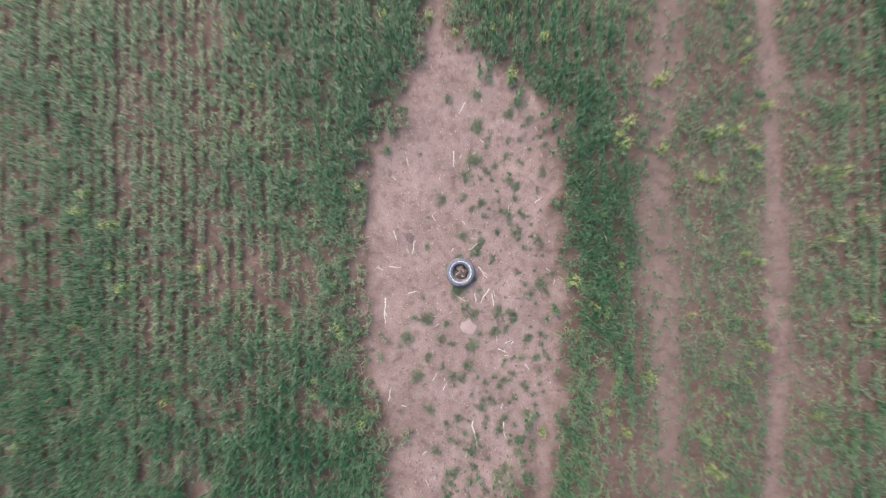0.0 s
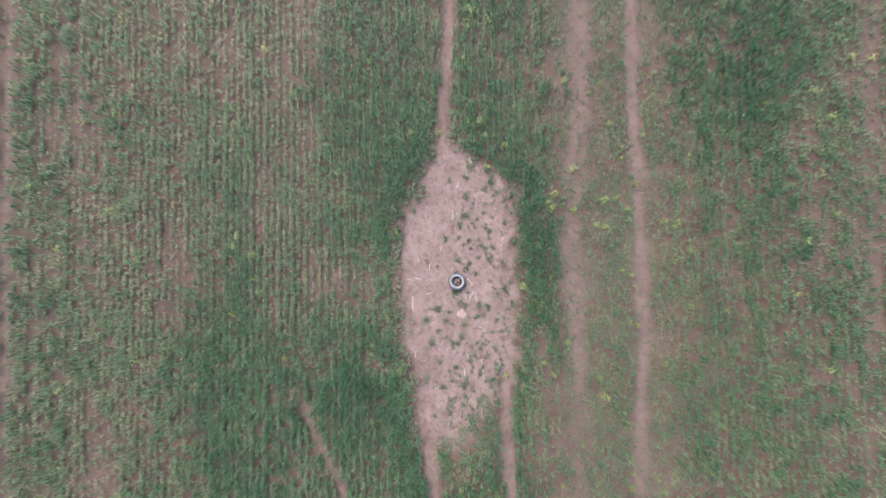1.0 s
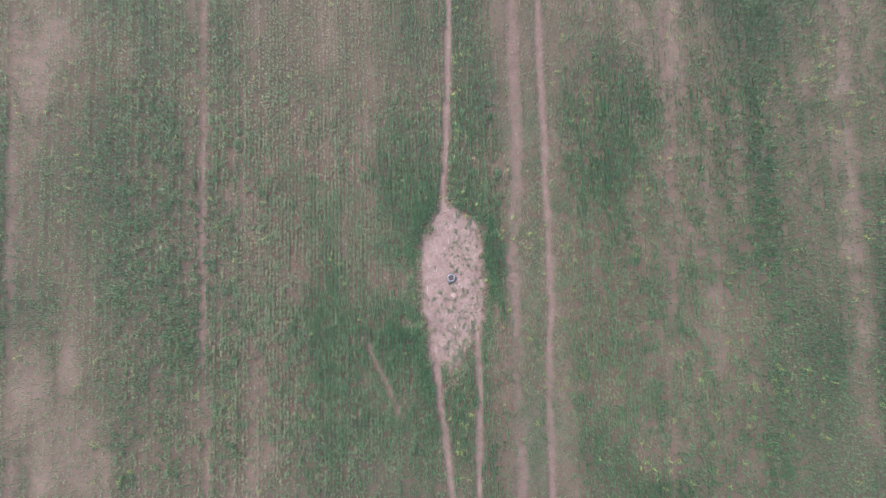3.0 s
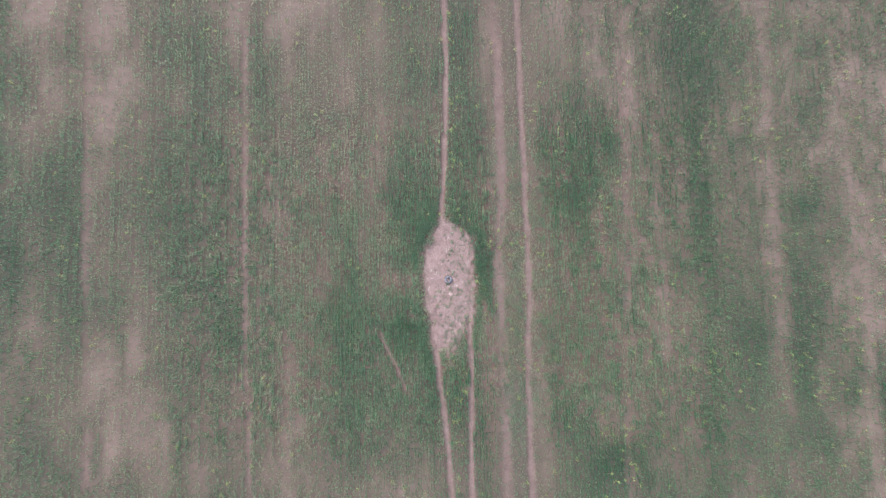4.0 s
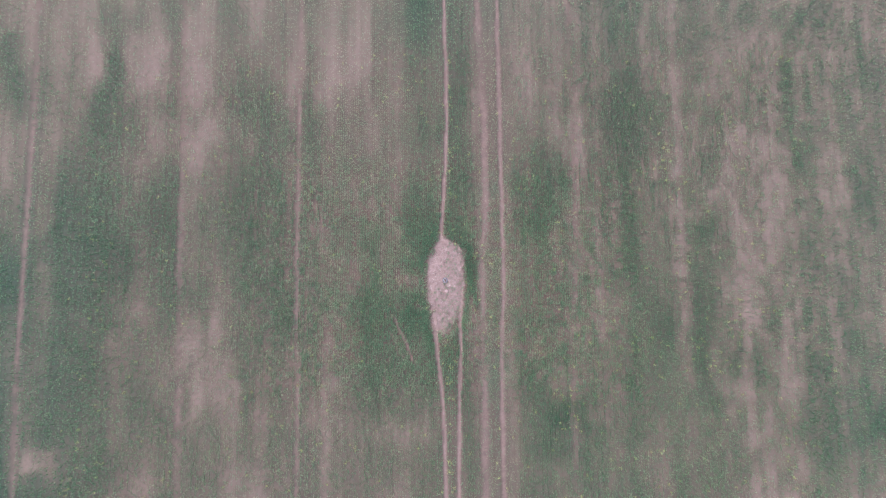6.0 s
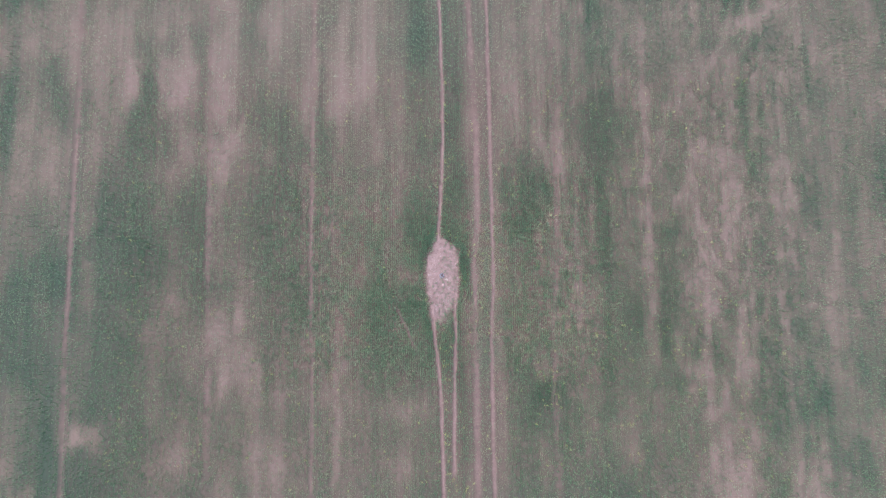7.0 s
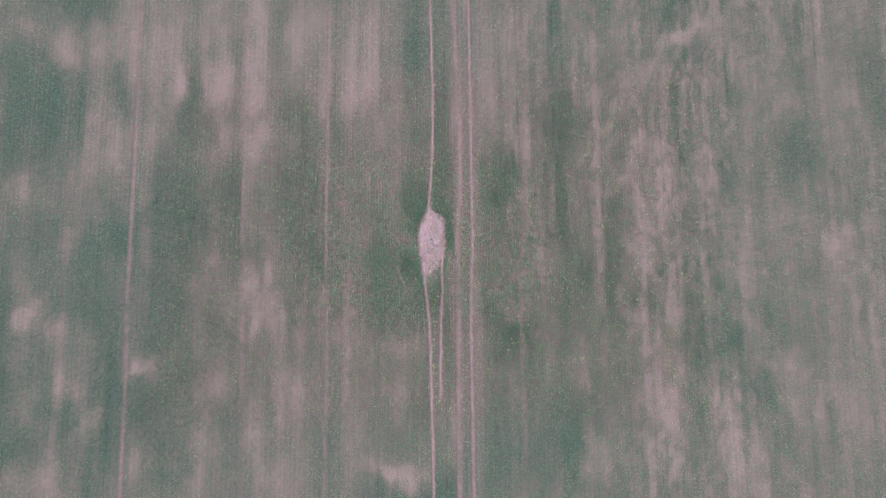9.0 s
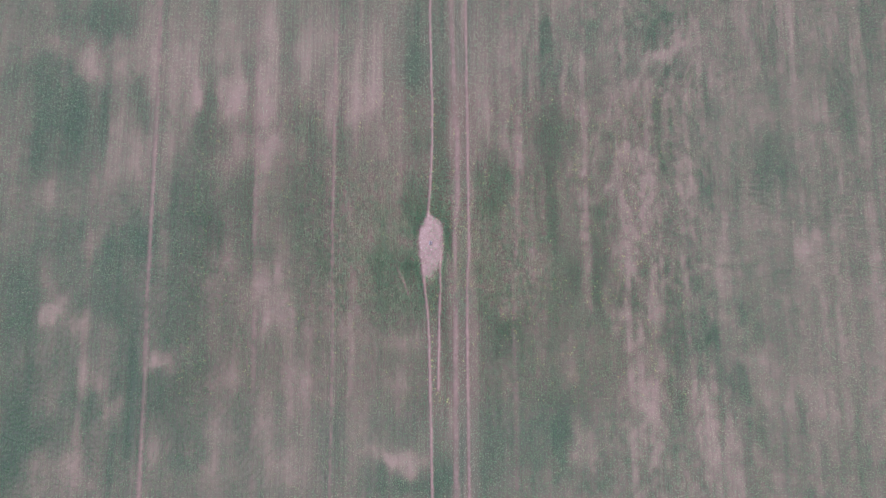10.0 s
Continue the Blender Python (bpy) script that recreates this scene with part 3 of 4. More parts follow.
WEEDS_NORTH = [(-0.21, 3.87), (0.4, 3.96), (1.13, 3.52), (1.35, 3.68), (1.55, 3.36), (0.44, 3.28), (0.66, 2.96), (1.89, 2.79), (0.25, 2.48), (0.39, 2.52), (0.17, 2.12), (0.45, 2.09), (1.09, 2.03), (1.23, 1.84), (-0.41, 1.64), (0.09, 1.73), (0.86, 1.57), (0.29, 1.41), (1.38, 1.24), (1.27, 0.96), (0.06, 0.82), (-0.72, 0.61), (0.34, 0.49), (1.41, 0.56), (-1.59, 2.74), (-1.14, 3.65)]
WEEDS_SOUTH = [(-0.11, -0.35), (0.05, -0.78), (0.27, -0.93), (-0.34, -1.13), (-0.76, -0.97), (-0.42, -1.41), (-0.21, -1.56), (0.21, -1.57), (0.72, -1.3), (-0.78, -1.8), (-0.44, -2.05), (-1.01, -2.24), (0.13, -2.02), (0.01, -2.27), (-0.23, -2.26), (1.27, -1.88), (1.42, -1.46), (1.69, -2.17), (0.69, -2.29), (1.12, -2.23), (0.9, -2.36), (0.61, -2.71), (0.19, -2.67), (0.39, -2.92), (-0.11, -3.19), (0.81, -3.28), (-0.74, -2.96), (1.38, -3.09), (1.44, -3.37), (-0.4, -3.32), (-0.36, -4.39), (-0.94, -4.94), (0.15, -3.84), (0.37, -3.84), (-0.63, -3.89), (1.74, -0.26), (1.25, -0.03), (1.45, -0.46), (1.01, -0.88), (0.8, -0.94), (-2.01, -2.36), (-1.99, -1.65), (-1.05, -0.97), (-1.2, -1.39)]
STRAWS = [(0.1, 3.67, -121, 0.29), (-0.1, 2.52, -93, 0.36), (-1.06, 0.58, -110, 0.33), (-1.67, -0.81, -91, 0.57), (-1.06, -0.42, 11, 0.21), (0.49, 0.0, -57, 0.31), (0.29, -0.57, -92, 0.23), (0.53, -0.53, -123, 0.38), (0.69, -0.61, -84, 0.29), (-0.02, -0.56, -32, 0.28), (0.2, -3.55, -84, 0.57), (0.9, -3.46, -85, 0.35), (0.05, -3.94, -106, 0.22), (-0.39, -2.48, 55, 0.21), (-1.58, -2.65, 73, 0.3), (0.89, -1.72, -22, 0.22), (0.97, -1.85, -17, 0.1), (0.85, -2.93, 67, 0.15), (0.34, 0.56, 27, 0.31), (-1.44, 0.16, -6, 0.28), (-1.44, 0.85, -77, 0.22), (0.36, 0.4, -60, 0.22)]
MUSTARD = [(1.2, 4.3), (1.9, 5.1), (1.2, 5.5), (1.0, 6.0), (-1.6, 5.7), (-4.5, 4.2), (-7.7, 1.2), (-7.5, -0.2), (-7.7, 0.3), (-8.4, 1.5), (-8.3, 1.9), (-8.5, -1.0), (-6.5, -2.7), (-2.2, -3.2), (-2.7, -1.1), (-2.6, -1.3), (-5.7, 0.2), (-2.2, 1.9), (4.4, 4.1), (5.8, 5.8), (3.1, 1.2), (5.5, 2.9), (6.0, 3.0), (7.7, 2.1), (8.5, -1.1), (6.1, 0.3), (6.3, -1.6), (4.0, -2.3), (5.2, 2.0), (4.4, 2.6), (3.7, 3.2), (6.7, 3.5), (9.0, 3.5), (3.6, 2.7), (8.1, 1.9), (8.6, 1.0), (5.3, -4.3), (1.7, -3.5), (2.9, -0.8), (2.4, -0.2), (-0.6, 5.7), (0.8, 5.3)]
# wide places; (-57, 32) and (-30, 14) thin partly to mimic brightening haze
BROAD = [(-19.5, 5.0, 3.0, 9.0, 0.22), (12.5, -6.0, 3.0, 3.0, -0.1), (21.5, -30.5, 12.0, 11.0, 0.32), (-8.0, -9.0, 6.0, 5.0, 0.13), (-57.0, 32.0, 17.0, 11.0, -0.17), (-30.0, 14.0, 10.0, 9.0, -0.14), (32.0, -12.0, 12.0, 8.0, 0.14), (8.0, -38.0, 8.0, 8.0, 0.12), (14.0, -15.4, 1.6, 1.2, 1.0),
         (0.5, -6.6, 0.6, 0.6, -0.8), (0.1, -7.4, 0.35, 0.4, -0.9), (0.9, -7.9, 0.4, 0.4, -0.8), (0.2, -8.8, 0.4, 0.4, -0.8), (0.7, -9.6, 0.4, 0.5, -0.7)]
BLOBS = np.array(BROAD + FAR_FIELD_A + FAR_FIELD_B + FAR_FIELD_C + FAR_FIELD_D + FAR_FIELD_E + FAR_FIELD_F + FAR_FIELD_G + FAR_FIELD_H
                 + FAR_FIELD_I + FAR_FIELD_J + MID_FIELD_A + MID_FIELD_B + MID_FIELD_C + MID_FIELD_D + MID_FIELD_E + MID_FIELD_F
                 + MID_FIELD_G + MID_FIELD_H + MID_FIELD_I + MID_FIELD_J + NEAR_FIELD_A + NEAR_FIELD_B + NEAR_FIELD_C + NEAR_FIELD_D
                 + NEAR_FIELD_E + NEAR_FIELD_F + ROUND_CLEARING_A + ROUND_CLEARING_B + ROUND_CLEARING_C)

# wheel tracks: (y, x) along each, half width, how bare
TRACKS = [
    ([(-80, -17.0), (-19, -17.2), (2, -17.55), (28, -17.6), (80, -17.9)], 0.24, 0.52),
    ([(-80, -30.2), (-19, -30.8), (3, -31.5), (28, -32.0), (80, -32.5)], 0.28, 0.45),
    ([(-80, -49.4), (-40, -49.6), (7, -50.2), (42, -50.6), (80, -50.9)], 0.33, 0.6),
    ([(4.4, -0.55), (8, -0.27), (10.7, -0.1), (14, 0.14), (18.8, 0.28), (27, 0.25), (42, -0.1), (80, -0.1)], 0.23, 0.84),
    ([(-80, 1.0), (-40, 0.26), (-19.7, -0.2), (-14.7, -0.33), (-10, -0.8), (-6, -1.2), (-4, -1.5)], 0.25, 0.84),
    ([(-26, 1.35), (-20, 1.43), (-10.7, 1.6), (-8, 1.8), (-3, 1.7)], 0.23, 0.84),
    ([(-80, 4.4), (-19, 4.4), (-13, 4.5), (-5, 4.45), (2, 4.35), (6, 4.8), (18, 4.9), (27, 4.5), (42, 3.9), (80, 3.5)], 0.46, 0.52),
    ([(-80, 6.8), (-40, 6.6), (-20, 6.45), (-8, 6.5), (-2, 6.83), (1, 6.92), (7, 6.8), (20, 6.75), (42, 6.6), (80, 6.5)], 0.27, 0.64),
    ([(-80, 15.0), (-7, 14.6), (4, 15.6), (22, 15.7), (42, 15.2), (80, 15.0)], 0.4, 0.32),
    ([(-80, 28.0), (-20, 27.8), (2, 28.0), (22, 27.8), (80, 27.5)], 0.5, 0.1),
    ([(-80, -60.0), (80, -62.0)], 0.3, 0.2),
    ([(-10.0, -3.4), (-7.0, -4.7), (-4.2, -6.0)], 0.2, 0.6),
    ([(-9.0, -5.2), (-5.0, -6.9)], 0.16, 0.5),
]
TABLE = np.random.RandomState(7).rand(256, 256)


def vnoise(x, y, sx, sy, seed=0):
    """Smooth value noise, 0 to 1, with cells of sx by sy metres."""
    u, v = x / sx + seed * 17.3, y / sy + seed * 9.7
    i, j = np.floor(u).astype(int), np.floor(v).astype(int)
    a, b = u - i, v - j
    a, b = a * a * (3 - 2 * a), b * b * (3 - 2 * b)
    at = lambda p, q: TABLE[p % 256, q % 256]
    return (at(i, j) * (1 - a) + at(i + 1, j) * a) * (1 - b) + (at(i, j + 1) * (1 - a) + at(i + 1, j + 1) * a) * b


def step(a, b, v):
    k = np.clip((v - a) / (b - a), 0, 1)
    return k * k * (3 - 2 * k)


def clearing(x, y, grow=0.0, soft=0.0):
    """1 inside the trampled clearing, 0 in the crop."""
    ly, lx = np.array(LEFT)[::-1].T[::-1]
    ry, rx = np.array(RIGHT)[::-1].T[::-1]
    wob = 0.7 * (vnoise(x, y, 0.2, 0.26, 3) - 0.5) + 0.38 * (vnoise(x, y, 0.7, 0.9, 4) - 0.5)
    left, right = np.interp(y, ly, lx) + wob, np.interp(y, ry, rx) + wob
    inside = np.minimum(x - left, right - x)
    inside = np.minimum(inside, np.minimum(5.4 + 2 * wob - y, y + 6.1 + 2 * wob))
    return step(-0.06 - soft, 0.14 + soft, inside + grow)


def tracks(x, y):
    worn = np.zeros_like(x)
    for line, half, amount in TRACKS:
        ys, xs = np.array(line).T
        mid = np.interp(y, ys, xs) + 0.14 * (vnoise(x, y, 50, 1.6, 5) - 0.5)
        off = np.abs(x - mid) / (half * (0.75 + 0.5 * vnoise(x, y, 60, 1.1, 6)))
        ends = step(ys[0] - 0.8, ys[0] + 0.8, y) * (1 - step(ys[-1] - 0.8, ys[-1] + 0.8, y))
        rest = 0.45 if amount < 0.5 else 0.6 if amount < 0.6 else 0.85
        patchy = rest + (1 - rest) * step(0.2, 0.6, vnoise(x, y, 50, 2.3, 8))
        worn = np.maximum(worn, amount * patchy * ends * (1 - step(0.35, 1.5, off)))
    return worn


def growth(x, y, clump=0.62):
    """How much of the ground the crop hides, 0 to 1."""
    c = 0.58 - 0.02 * step(16, 11, np.abs(x)) * step(13, 8, np.abs(y)) - (0.16 + 0.5 * (vnoise(x, y, 0.4, 0.7, 91) - 0.35)) * step(2.0, 2.4, x) * step(4.2, 3.6, x) * step(12, 7, np.abs(y)) - 0.08 * step(5, 30, x) + 0.06 * step(-25, -60, x) + 0.02 * step(3.8, 2.6, x) * step(-15, -9, x) * step(14, 7, np.abs(y))
    wx = (vnoise(x, y, 2.2, 3.5, 71) - 0.5) + 0.6 * (vnoise(x, y, 0.8, 1.6, 73) - 0.5)
    wy = (vnoise(x, y, 2.2, 3.5, 72) - 0.5) + 0.6 * (vnoise(x, y, 0.8, 1.6, 74) - 0.5)
    for bx, by, rx, ry, v in BLOBS:
        near = (np.abs(x - bx) < 2.4 * rx) & (np.abs(y - by) < 2.4 * ry)
        if near.any():
            k = min(rx, ry, 3.0)
            d = ((x[near] + wx[near] * k - bx) / rx) ** 2 + ((y[near] + 1.5 * wy[near] * k - by) / ry) ** 2
            c[near] += (0.72 if v > 0 else 0.55 if bx < 12 else 0.35) * v * np.exp(-0.75 * d ** 1.2)
    c = c + 0.18 * (vnoise(x, y, 0.8, 8.0, 1) - 0.5) + 0.20 * (vnoise(x, y, 0.55, 26.0, 37) - 0.5) + 0.20 * (vnoise(x, y, 1.7, 45.0, 38) - 0.5) + 0.08 * (vnoise(x, y, 3.5, 5.0, 32) - 0.5) + (0.05 + 0.1 * step(9, 16, np.abs(x))) * (vnoise(x, y, 1.4, 2.2, 39) - 0.5) + clump * (vnoise(x, y, 0.33, 0.5, 9) - 0.5)
    c = c + (0.36 * step(8, 18, x) * step(60, 35, x) + 0.25 * step(30, 48, x)) * (vnoise(x, y, 0.5, 1.3, 36) - 0.5)
    return 0.5 + 0.40 * np.tanh((c - 0.5) / 0.42) + 0.28 * step(1.05, 1.7, c)


def regrowth(x, y):
    """Crop coming back inside the southern end of the clearing."""
    out = np.zeros_like(x)
    for bx, by, rx, ry in ((0.98, -4.6, 0.35, 0.45), (1.5, -3.3, 0.22, 0.3), (0.45, -5.1, 0.3, 0.4), (1.2, -3.9, 0.2, 0.25), (0.1, -5.7, 0.35, 0.35),
                           (-0.5, -6.0, 0.25, 0.35), (0.8, -5.6, 0.45, 0.5), (1.3, 4.0, 0.14, 0.45), (0.62, 4.5, 0.16, 0.3), (1.3, -4.9, 0.3, 0.5), (0.2, -4.5, 0.18, 0.2), (-0.35, -5.1, 0.2, 0.25)):
        out = np.maximum(out, np.exp(-((x - bx) / rx) ** 2 - ((y - by) / ry) ** 2))
    return out


def bareness(x, y):
    return np.maximum(clearing(x, y), tracks(x, y))


def height(x, y):
    return (0.05 * (vnoise(x, y, 0.8, 0.8, 11) - 0.5) + 0.03 * (vnoise(x, y, 0.28, 0.28, 12) - 0.5)
            - 0.05 * tracks(x, y) - 0.02 * clearing(x, y))


# ---- mesh helpers ----
def mesh_from(name, co, faces_flat, sizes, material, attributes=(), smooth=False):
    me = bpy.data.meshes.new(name)
    me.vertices.add(len(co))
    me.vertices.foreach_set("co", np.asarray(co, np.float32).ravel())
    sizes = np.asarray(sizes, np.int32)
    me.loops.add(int(sizes.sum()))
    me.loops.foreach_set("vertex_index", np.asarray(faces_flat, np.int32).ravel())
    me.polygons.add(len(sizes))
    me.polygons.foreach_set("loop_start", np.concatenate(([0], np.cumsum(sizes)[:-1])).astype(np.int32))
    for key, values in attributes:
        me.attributes.new(key, "FLOAT", "POINT").data.foreach_set("value", np.asarray(values, np.float32))
    me.update(calc_edges=True)
    me.polygons.foreach_set("use_smooth", np.full(len(sizes), smooth))
    me.materials.append(material)
    return me


def part(name, bm, material, parent, label=""):
    me = bpy.data.meshes.new(name)
    bm.to_mesh(me)
    bm.free()
    me.materials.append(material)
    for p in me.polygons:
        p.use_smooth = True
    ob = new(name, me)
    ob.parent = parent
    return tagged(ob, label)


# ---- ground ----
def spread(near, fine, far, coarse, limit):
    """Coordinates with fine steps in the middle and ever wider ones towards the horizon."""
    out, s = list(np.arange(0, near, fine)), fine
    while out[-1] < limit:
        s = min(s * 1.035, coarse) if out[-1] < far else s * 1.3
        out.append(out[-1] + s)
    out = np.array(out)
    return np.concatenate((-out[:0:-1], out))


gx, gy = spread(9.0, 0.12, 90.0, 0.6, 2500.0), spread(6.5, 0.12, 52.0, 0.6, 2500.0)
X, Y = [a.ravel() for a in np.meshgrid(gx, gy)]
far_off = np.maximum(step(84, 90, np.abs(X)), step(46, 51, np.abs(Y)))
Z = height(X, Y) * (1 - far_off)
k = np.arange(len(gx) * len(gy)).reshape(len(gy), len(gx))
quads = np.stack((k[:-1, :-1], k[:-1, 1:], k[1:, 1:], k[1:, :-1]), -1).reshape(-1, 4)
smooth = growth(X, Y, 0.1)
span = np.maximum(np.abs(X) / 13.0, np.abs(Y) / 8.5)
thin = (0.14 + 0.26 * step(0.9, 1.8, span)) * step(0.55, 0.16, smooth)
open_soil = np.clip(np.maximum(1.15 * clearing(X, Y, 0.1), 1.5 * tracks(X, Y)), 0, 1)
sward = (1 - open_soil) * (0.34 * step(3.5, 4.3, X) * step(9, 7, X) * step(16, 11, np.abs(Y)) * step(0.3, 0.6, vnoise(X, Y, 0.5, 0.7, 48)) + 0.22 * step(0.85, 1.25, span) + 0.16 * step(1.3, 2.2, span) + 0.28 * step(2.7, 4.0, span)) * (0.35 + 0.8 * smooth)
bare = np.clip(np.maximum(np.maximum(clearing(X, Y, 0.0, 0.36) * (0.74 + 0.4 * vnoise(X, Y, 0.5, 0.5, 14)), 0.78 * tracks(X, Y)), thin + 0.06), 0, 1)
ground = new("ground", mesh_from("ground", np.stack((X, Y, Z), 1), quads, np.full(len(quads), 4), SOIL,
                                 [("bare", bare), ("turf", 0.8 * far_off), ("sward", sward), ("vigour", smooth)], True))
tagged(ground, "reddish brown soil with wheel tracks and a trampled clearing", "ground", kind="structure")


# ---- the crop ----
def blades(px, py, pz, count, length, width, lean, tone, rs, spin=9.0):
    """Arched leaves, count round each foot; returns vertices, faces and the leaf tone."""
    m = len(px) * count
    bx, by, bz, bt = [np.repeat(a, count) for a in (px, py, pz, tone)]
    az = np.where(rs.rand(m) < 0.5, 0.5, 1.5) * np.pi + np.repeat(spin * np.ones(len(px)), count) * rs.randn(m)
    ln, wd = np.repeat(length * np.ones(len(px)), count) * (0.6 + 0.7 * rs.rand(m)), np.repeat(width * np.ones(len(px)), count) * (0.7 + 0.6 * rs.rand(m))
    out = np.repeat(lean * np.ones(len(px)), count) * (0.15 + 1.15 * rs.rand(m))
    dx, dy = np.cos(az), np.sin(az)
    sx, sy = -dy * wd / 2, dx * wd / 2
    mid_r, tip_r = ln * 0.42 * out, ln * np.minimum(out * 1.1, 0.97)
    mid_z, tip_z = ln * (0.62 - 0.25 * out), ln * np.maximum(0.75 - 0.62 * out, 0.05)
    base = np.stack((bx, by, bz - 0.01), 1)
    side = np.stack((sx, sy, 0 * sx), 1)
    mid = np.stack((bx + dx * mid_r, by + dy * mid_r, bz + mid_z), 1)
    tip = np.stack((bx + dx * tip_r, by + dy * tip_r, bz + tip_z), 1)
    co = np.stack((base, mid - side, mid + side, tip), 1).reshape(-1, 3)
    o = np.arange(m)[:, None] * 4
    faces = np.concatenate((o + [0, 2, 1], o + [1, 2, 3]), 1).reshape(-1, 3)
    vary = np.clip(bt + 0.6 * (rs.rand(m) - 0.5), 0, 1)
    vary = np.where(rs.rand(m) < 0.05, 1.0, vary)  # yellowed leaves
    return co, faces, np.repeat(vary, 4)


def sow(name, label, bounds, hole, along, count, length, width, seed, clump=0.62, lean=0.58):
    """Rows of cereal tufts inside bounds and outside hole (half sizes in x and y)."""
    rs = np.random.RandomState(seed)
    pitch = 0.26
    drill = np.random.RandomState(4).rand(1003)
    drill = 0.78 + 0.34 * drill[3:1000] + 0.5 * (sum(drill[i:i + 997] for i in range(6)) / 6 - 0.5)
    reach = 1.22 if bounds[0] < 60 else 1.0
    rows = np.arange(-math.floor(reach * bounds[0] / pitch), math.floor(reach * bounds[0] / pitch) + 1)
    places = np.arange(-reach * bounds[1], reach * bounds[1], along)
    row, y = [a.ravel() for a in np.meshgrid(rows, places)]
    y = y + along * (rs.rand(len(y)) - 0.5) * 1.4
    halo = clearing(row * pitch, y, 1.3, 0.3)
    x = row * pitch + (0.029 + 0.055 * halo + 0.08 * step(3.6, 4.4, row * pitch) * step(9, 7, row * pitch)) * rs.randn(len(y)) + 0.05 * np.sin(y * 0.13) + 0.10 * (vnoise(row * pitch, y, 0.26, 0.8, 45) - 0.5)
    fuzz = 1 + 0.22 * (2 * rs.rand(len(y)) - 1)
    keep = (np.maximum(np.abs(x) / bounds[0], np.abs(y) / bounds[1]) < (fuzz if reach > 1 else 1))
    if hole[0]:
        keep &= np.maximum(np.abs(x) / hole[0], np.abs(y) / hole[1]) > fuzz
    x, y, row, halo = x[keep], y[keep], row[keep], halo[keep]
    grown = growth(x, y, clump)
    chance = np.clip(0.24 + 0.95 * grown, 0, 1) * np.where(row % 2 == 0, 1.08, 0.78) * drill[row % 997] * np.where((row % 3 == 0) & (x < -14), 0.55, 1.0)
    chance = (chance + 0.3 * halo) * (1 - np.clip(np.maximum((1 - 0.85 * regrowth(x, y)) * 1.12 * clearing(x, y, 0.17, 0.38), 1.75 * tracks(x, y)), 0, 1))
    if clump > 0.5:
        chance = (chance + 0.25 * step(3.6, 4.4, x) * step(9, 7.5, x) * (1 - bareness(x, y))) * (0.55 + 0.95 * step(0.25, 0.75, np.where(x < -12, vnoise(x, y, 0.27, 0.32, 47), vnoise(x, y, 0.13, 0.17, 47))))
    fine = step(-3, -5, x) * step(-16, -13, x) * step(-4, 0, y)
    chance = chance + 0.16 * fine * (1 - bareness(x, y))
    keep = rs.rand(len(x)) < chance
    x, y, g, halo = x[keep], y[keep], grown[keep], halo[keep]
    z = height(x, y)
    tone = np.clip(0.92 - 0.84 * g + 0.35 * (vnoise(x, y, 4, 6, 21) - 0.5) + 0.5 * np.maximum(vnoise(x, y, 0.5, 0.5, 22) - 0.72, 0), 0, 1)
    tone = tone + (0.04 + 0.13 * step(-2, 3, y)) * step(-2.4, -7, x) * step(-16, -9, x) + (0.56 if clump > 0.5 else 0.1) * (rs.rand(len(x)) - 0.5) + 0.1 * step(-9, -13, x) * step(-24, -19, x)
    tone = tone + 0.5 * (vnoise(x, y, 0.27, 0.32, 93) - 0.5) * step(-11, -14, x) * step(-30, -22, x)
    edge = clearing(x, y, 0.45)
    tone = np.clip(tone + 0.4 * edge * (0.4 + 0.6 * (x < 0)), 0, 1)
    stunted = step(3.3, 4.1, x) * step(8.8, 7.2, x)
    tone = np.clip(tone + 0.2 * stunted, 0, 1)
    size = (0.50 + 0.65 * g) * (0.72 + 0.56 * rs.rand(len(g))) * (1 - 0.5 * stunted) * (1 - 0.4 * edge) * (1 - 0.22 * fine[keep])
    co, faces, vary = blades(x, y, z, count, length * size, width * (1 - 0.3 * stunted), lean + 0.2 * stunted, np.clip(tone, 0, 1), rs, 0.85 + 0.9 * halo + 0.9 * fine[keep])
    ob = new(name, mesh_from(name, co, faces, np.full(len(faces), 3), CROP, [("tone", vary)]))
    return tagged(ob, label, "crop", kind="stuff")


NEAR, ROUND, MIDDLE, FAR = (12.5, 8.0), (21.0, 12.5), (42.0, 26.0), (87.0, 48.5)
sow("cereal_crop", "green cereal plants in drilled rows on reddish soil", NEAR, (0, 0), 0.045, 16, 0.34, 0.0145, 31, 0.56, 0.52)
sow("cereal_crop", "green cereal plants in rows beside wheel tracks", ROUND, NEAR, 0.07, 12, 0.34, 0.022, 34, 0.75, 0.52)
sow("cereal_crop", "green cereal rows with thin brownish places", MIDDLE, ROUND, 0.12, 5, 0.34, 0.036, 32, 0.24, 0.54)
sow("cereal_crop", "patchy green cereal field in long rows", FAR, MIDDLE, 0.23, 3, 0.34, 0.064, 33, 0.15, 0.56)


# ---- small plants, straw ----
def leaf_tuft(name, seed, count, length, width, material, lean=0.9, feet=5, apart=0.07):
    rs = np.random.RandomState(seed)
    m = feet
    px, py = apart * rs.randn(m), apart * rs.randn(m)
    co, faces, vary = blades(px, py, np.zeros(m), count, length, width, lean, np.full(m, 0.35 + 0.3 * rs.rand()), rs)
    return mesh_from(name, co, faces, np.full(len(faces), 3), material, [("tone", vary)])


def seat(x, y):
    return float(height(np.array([x]), np.array([y]))[0])


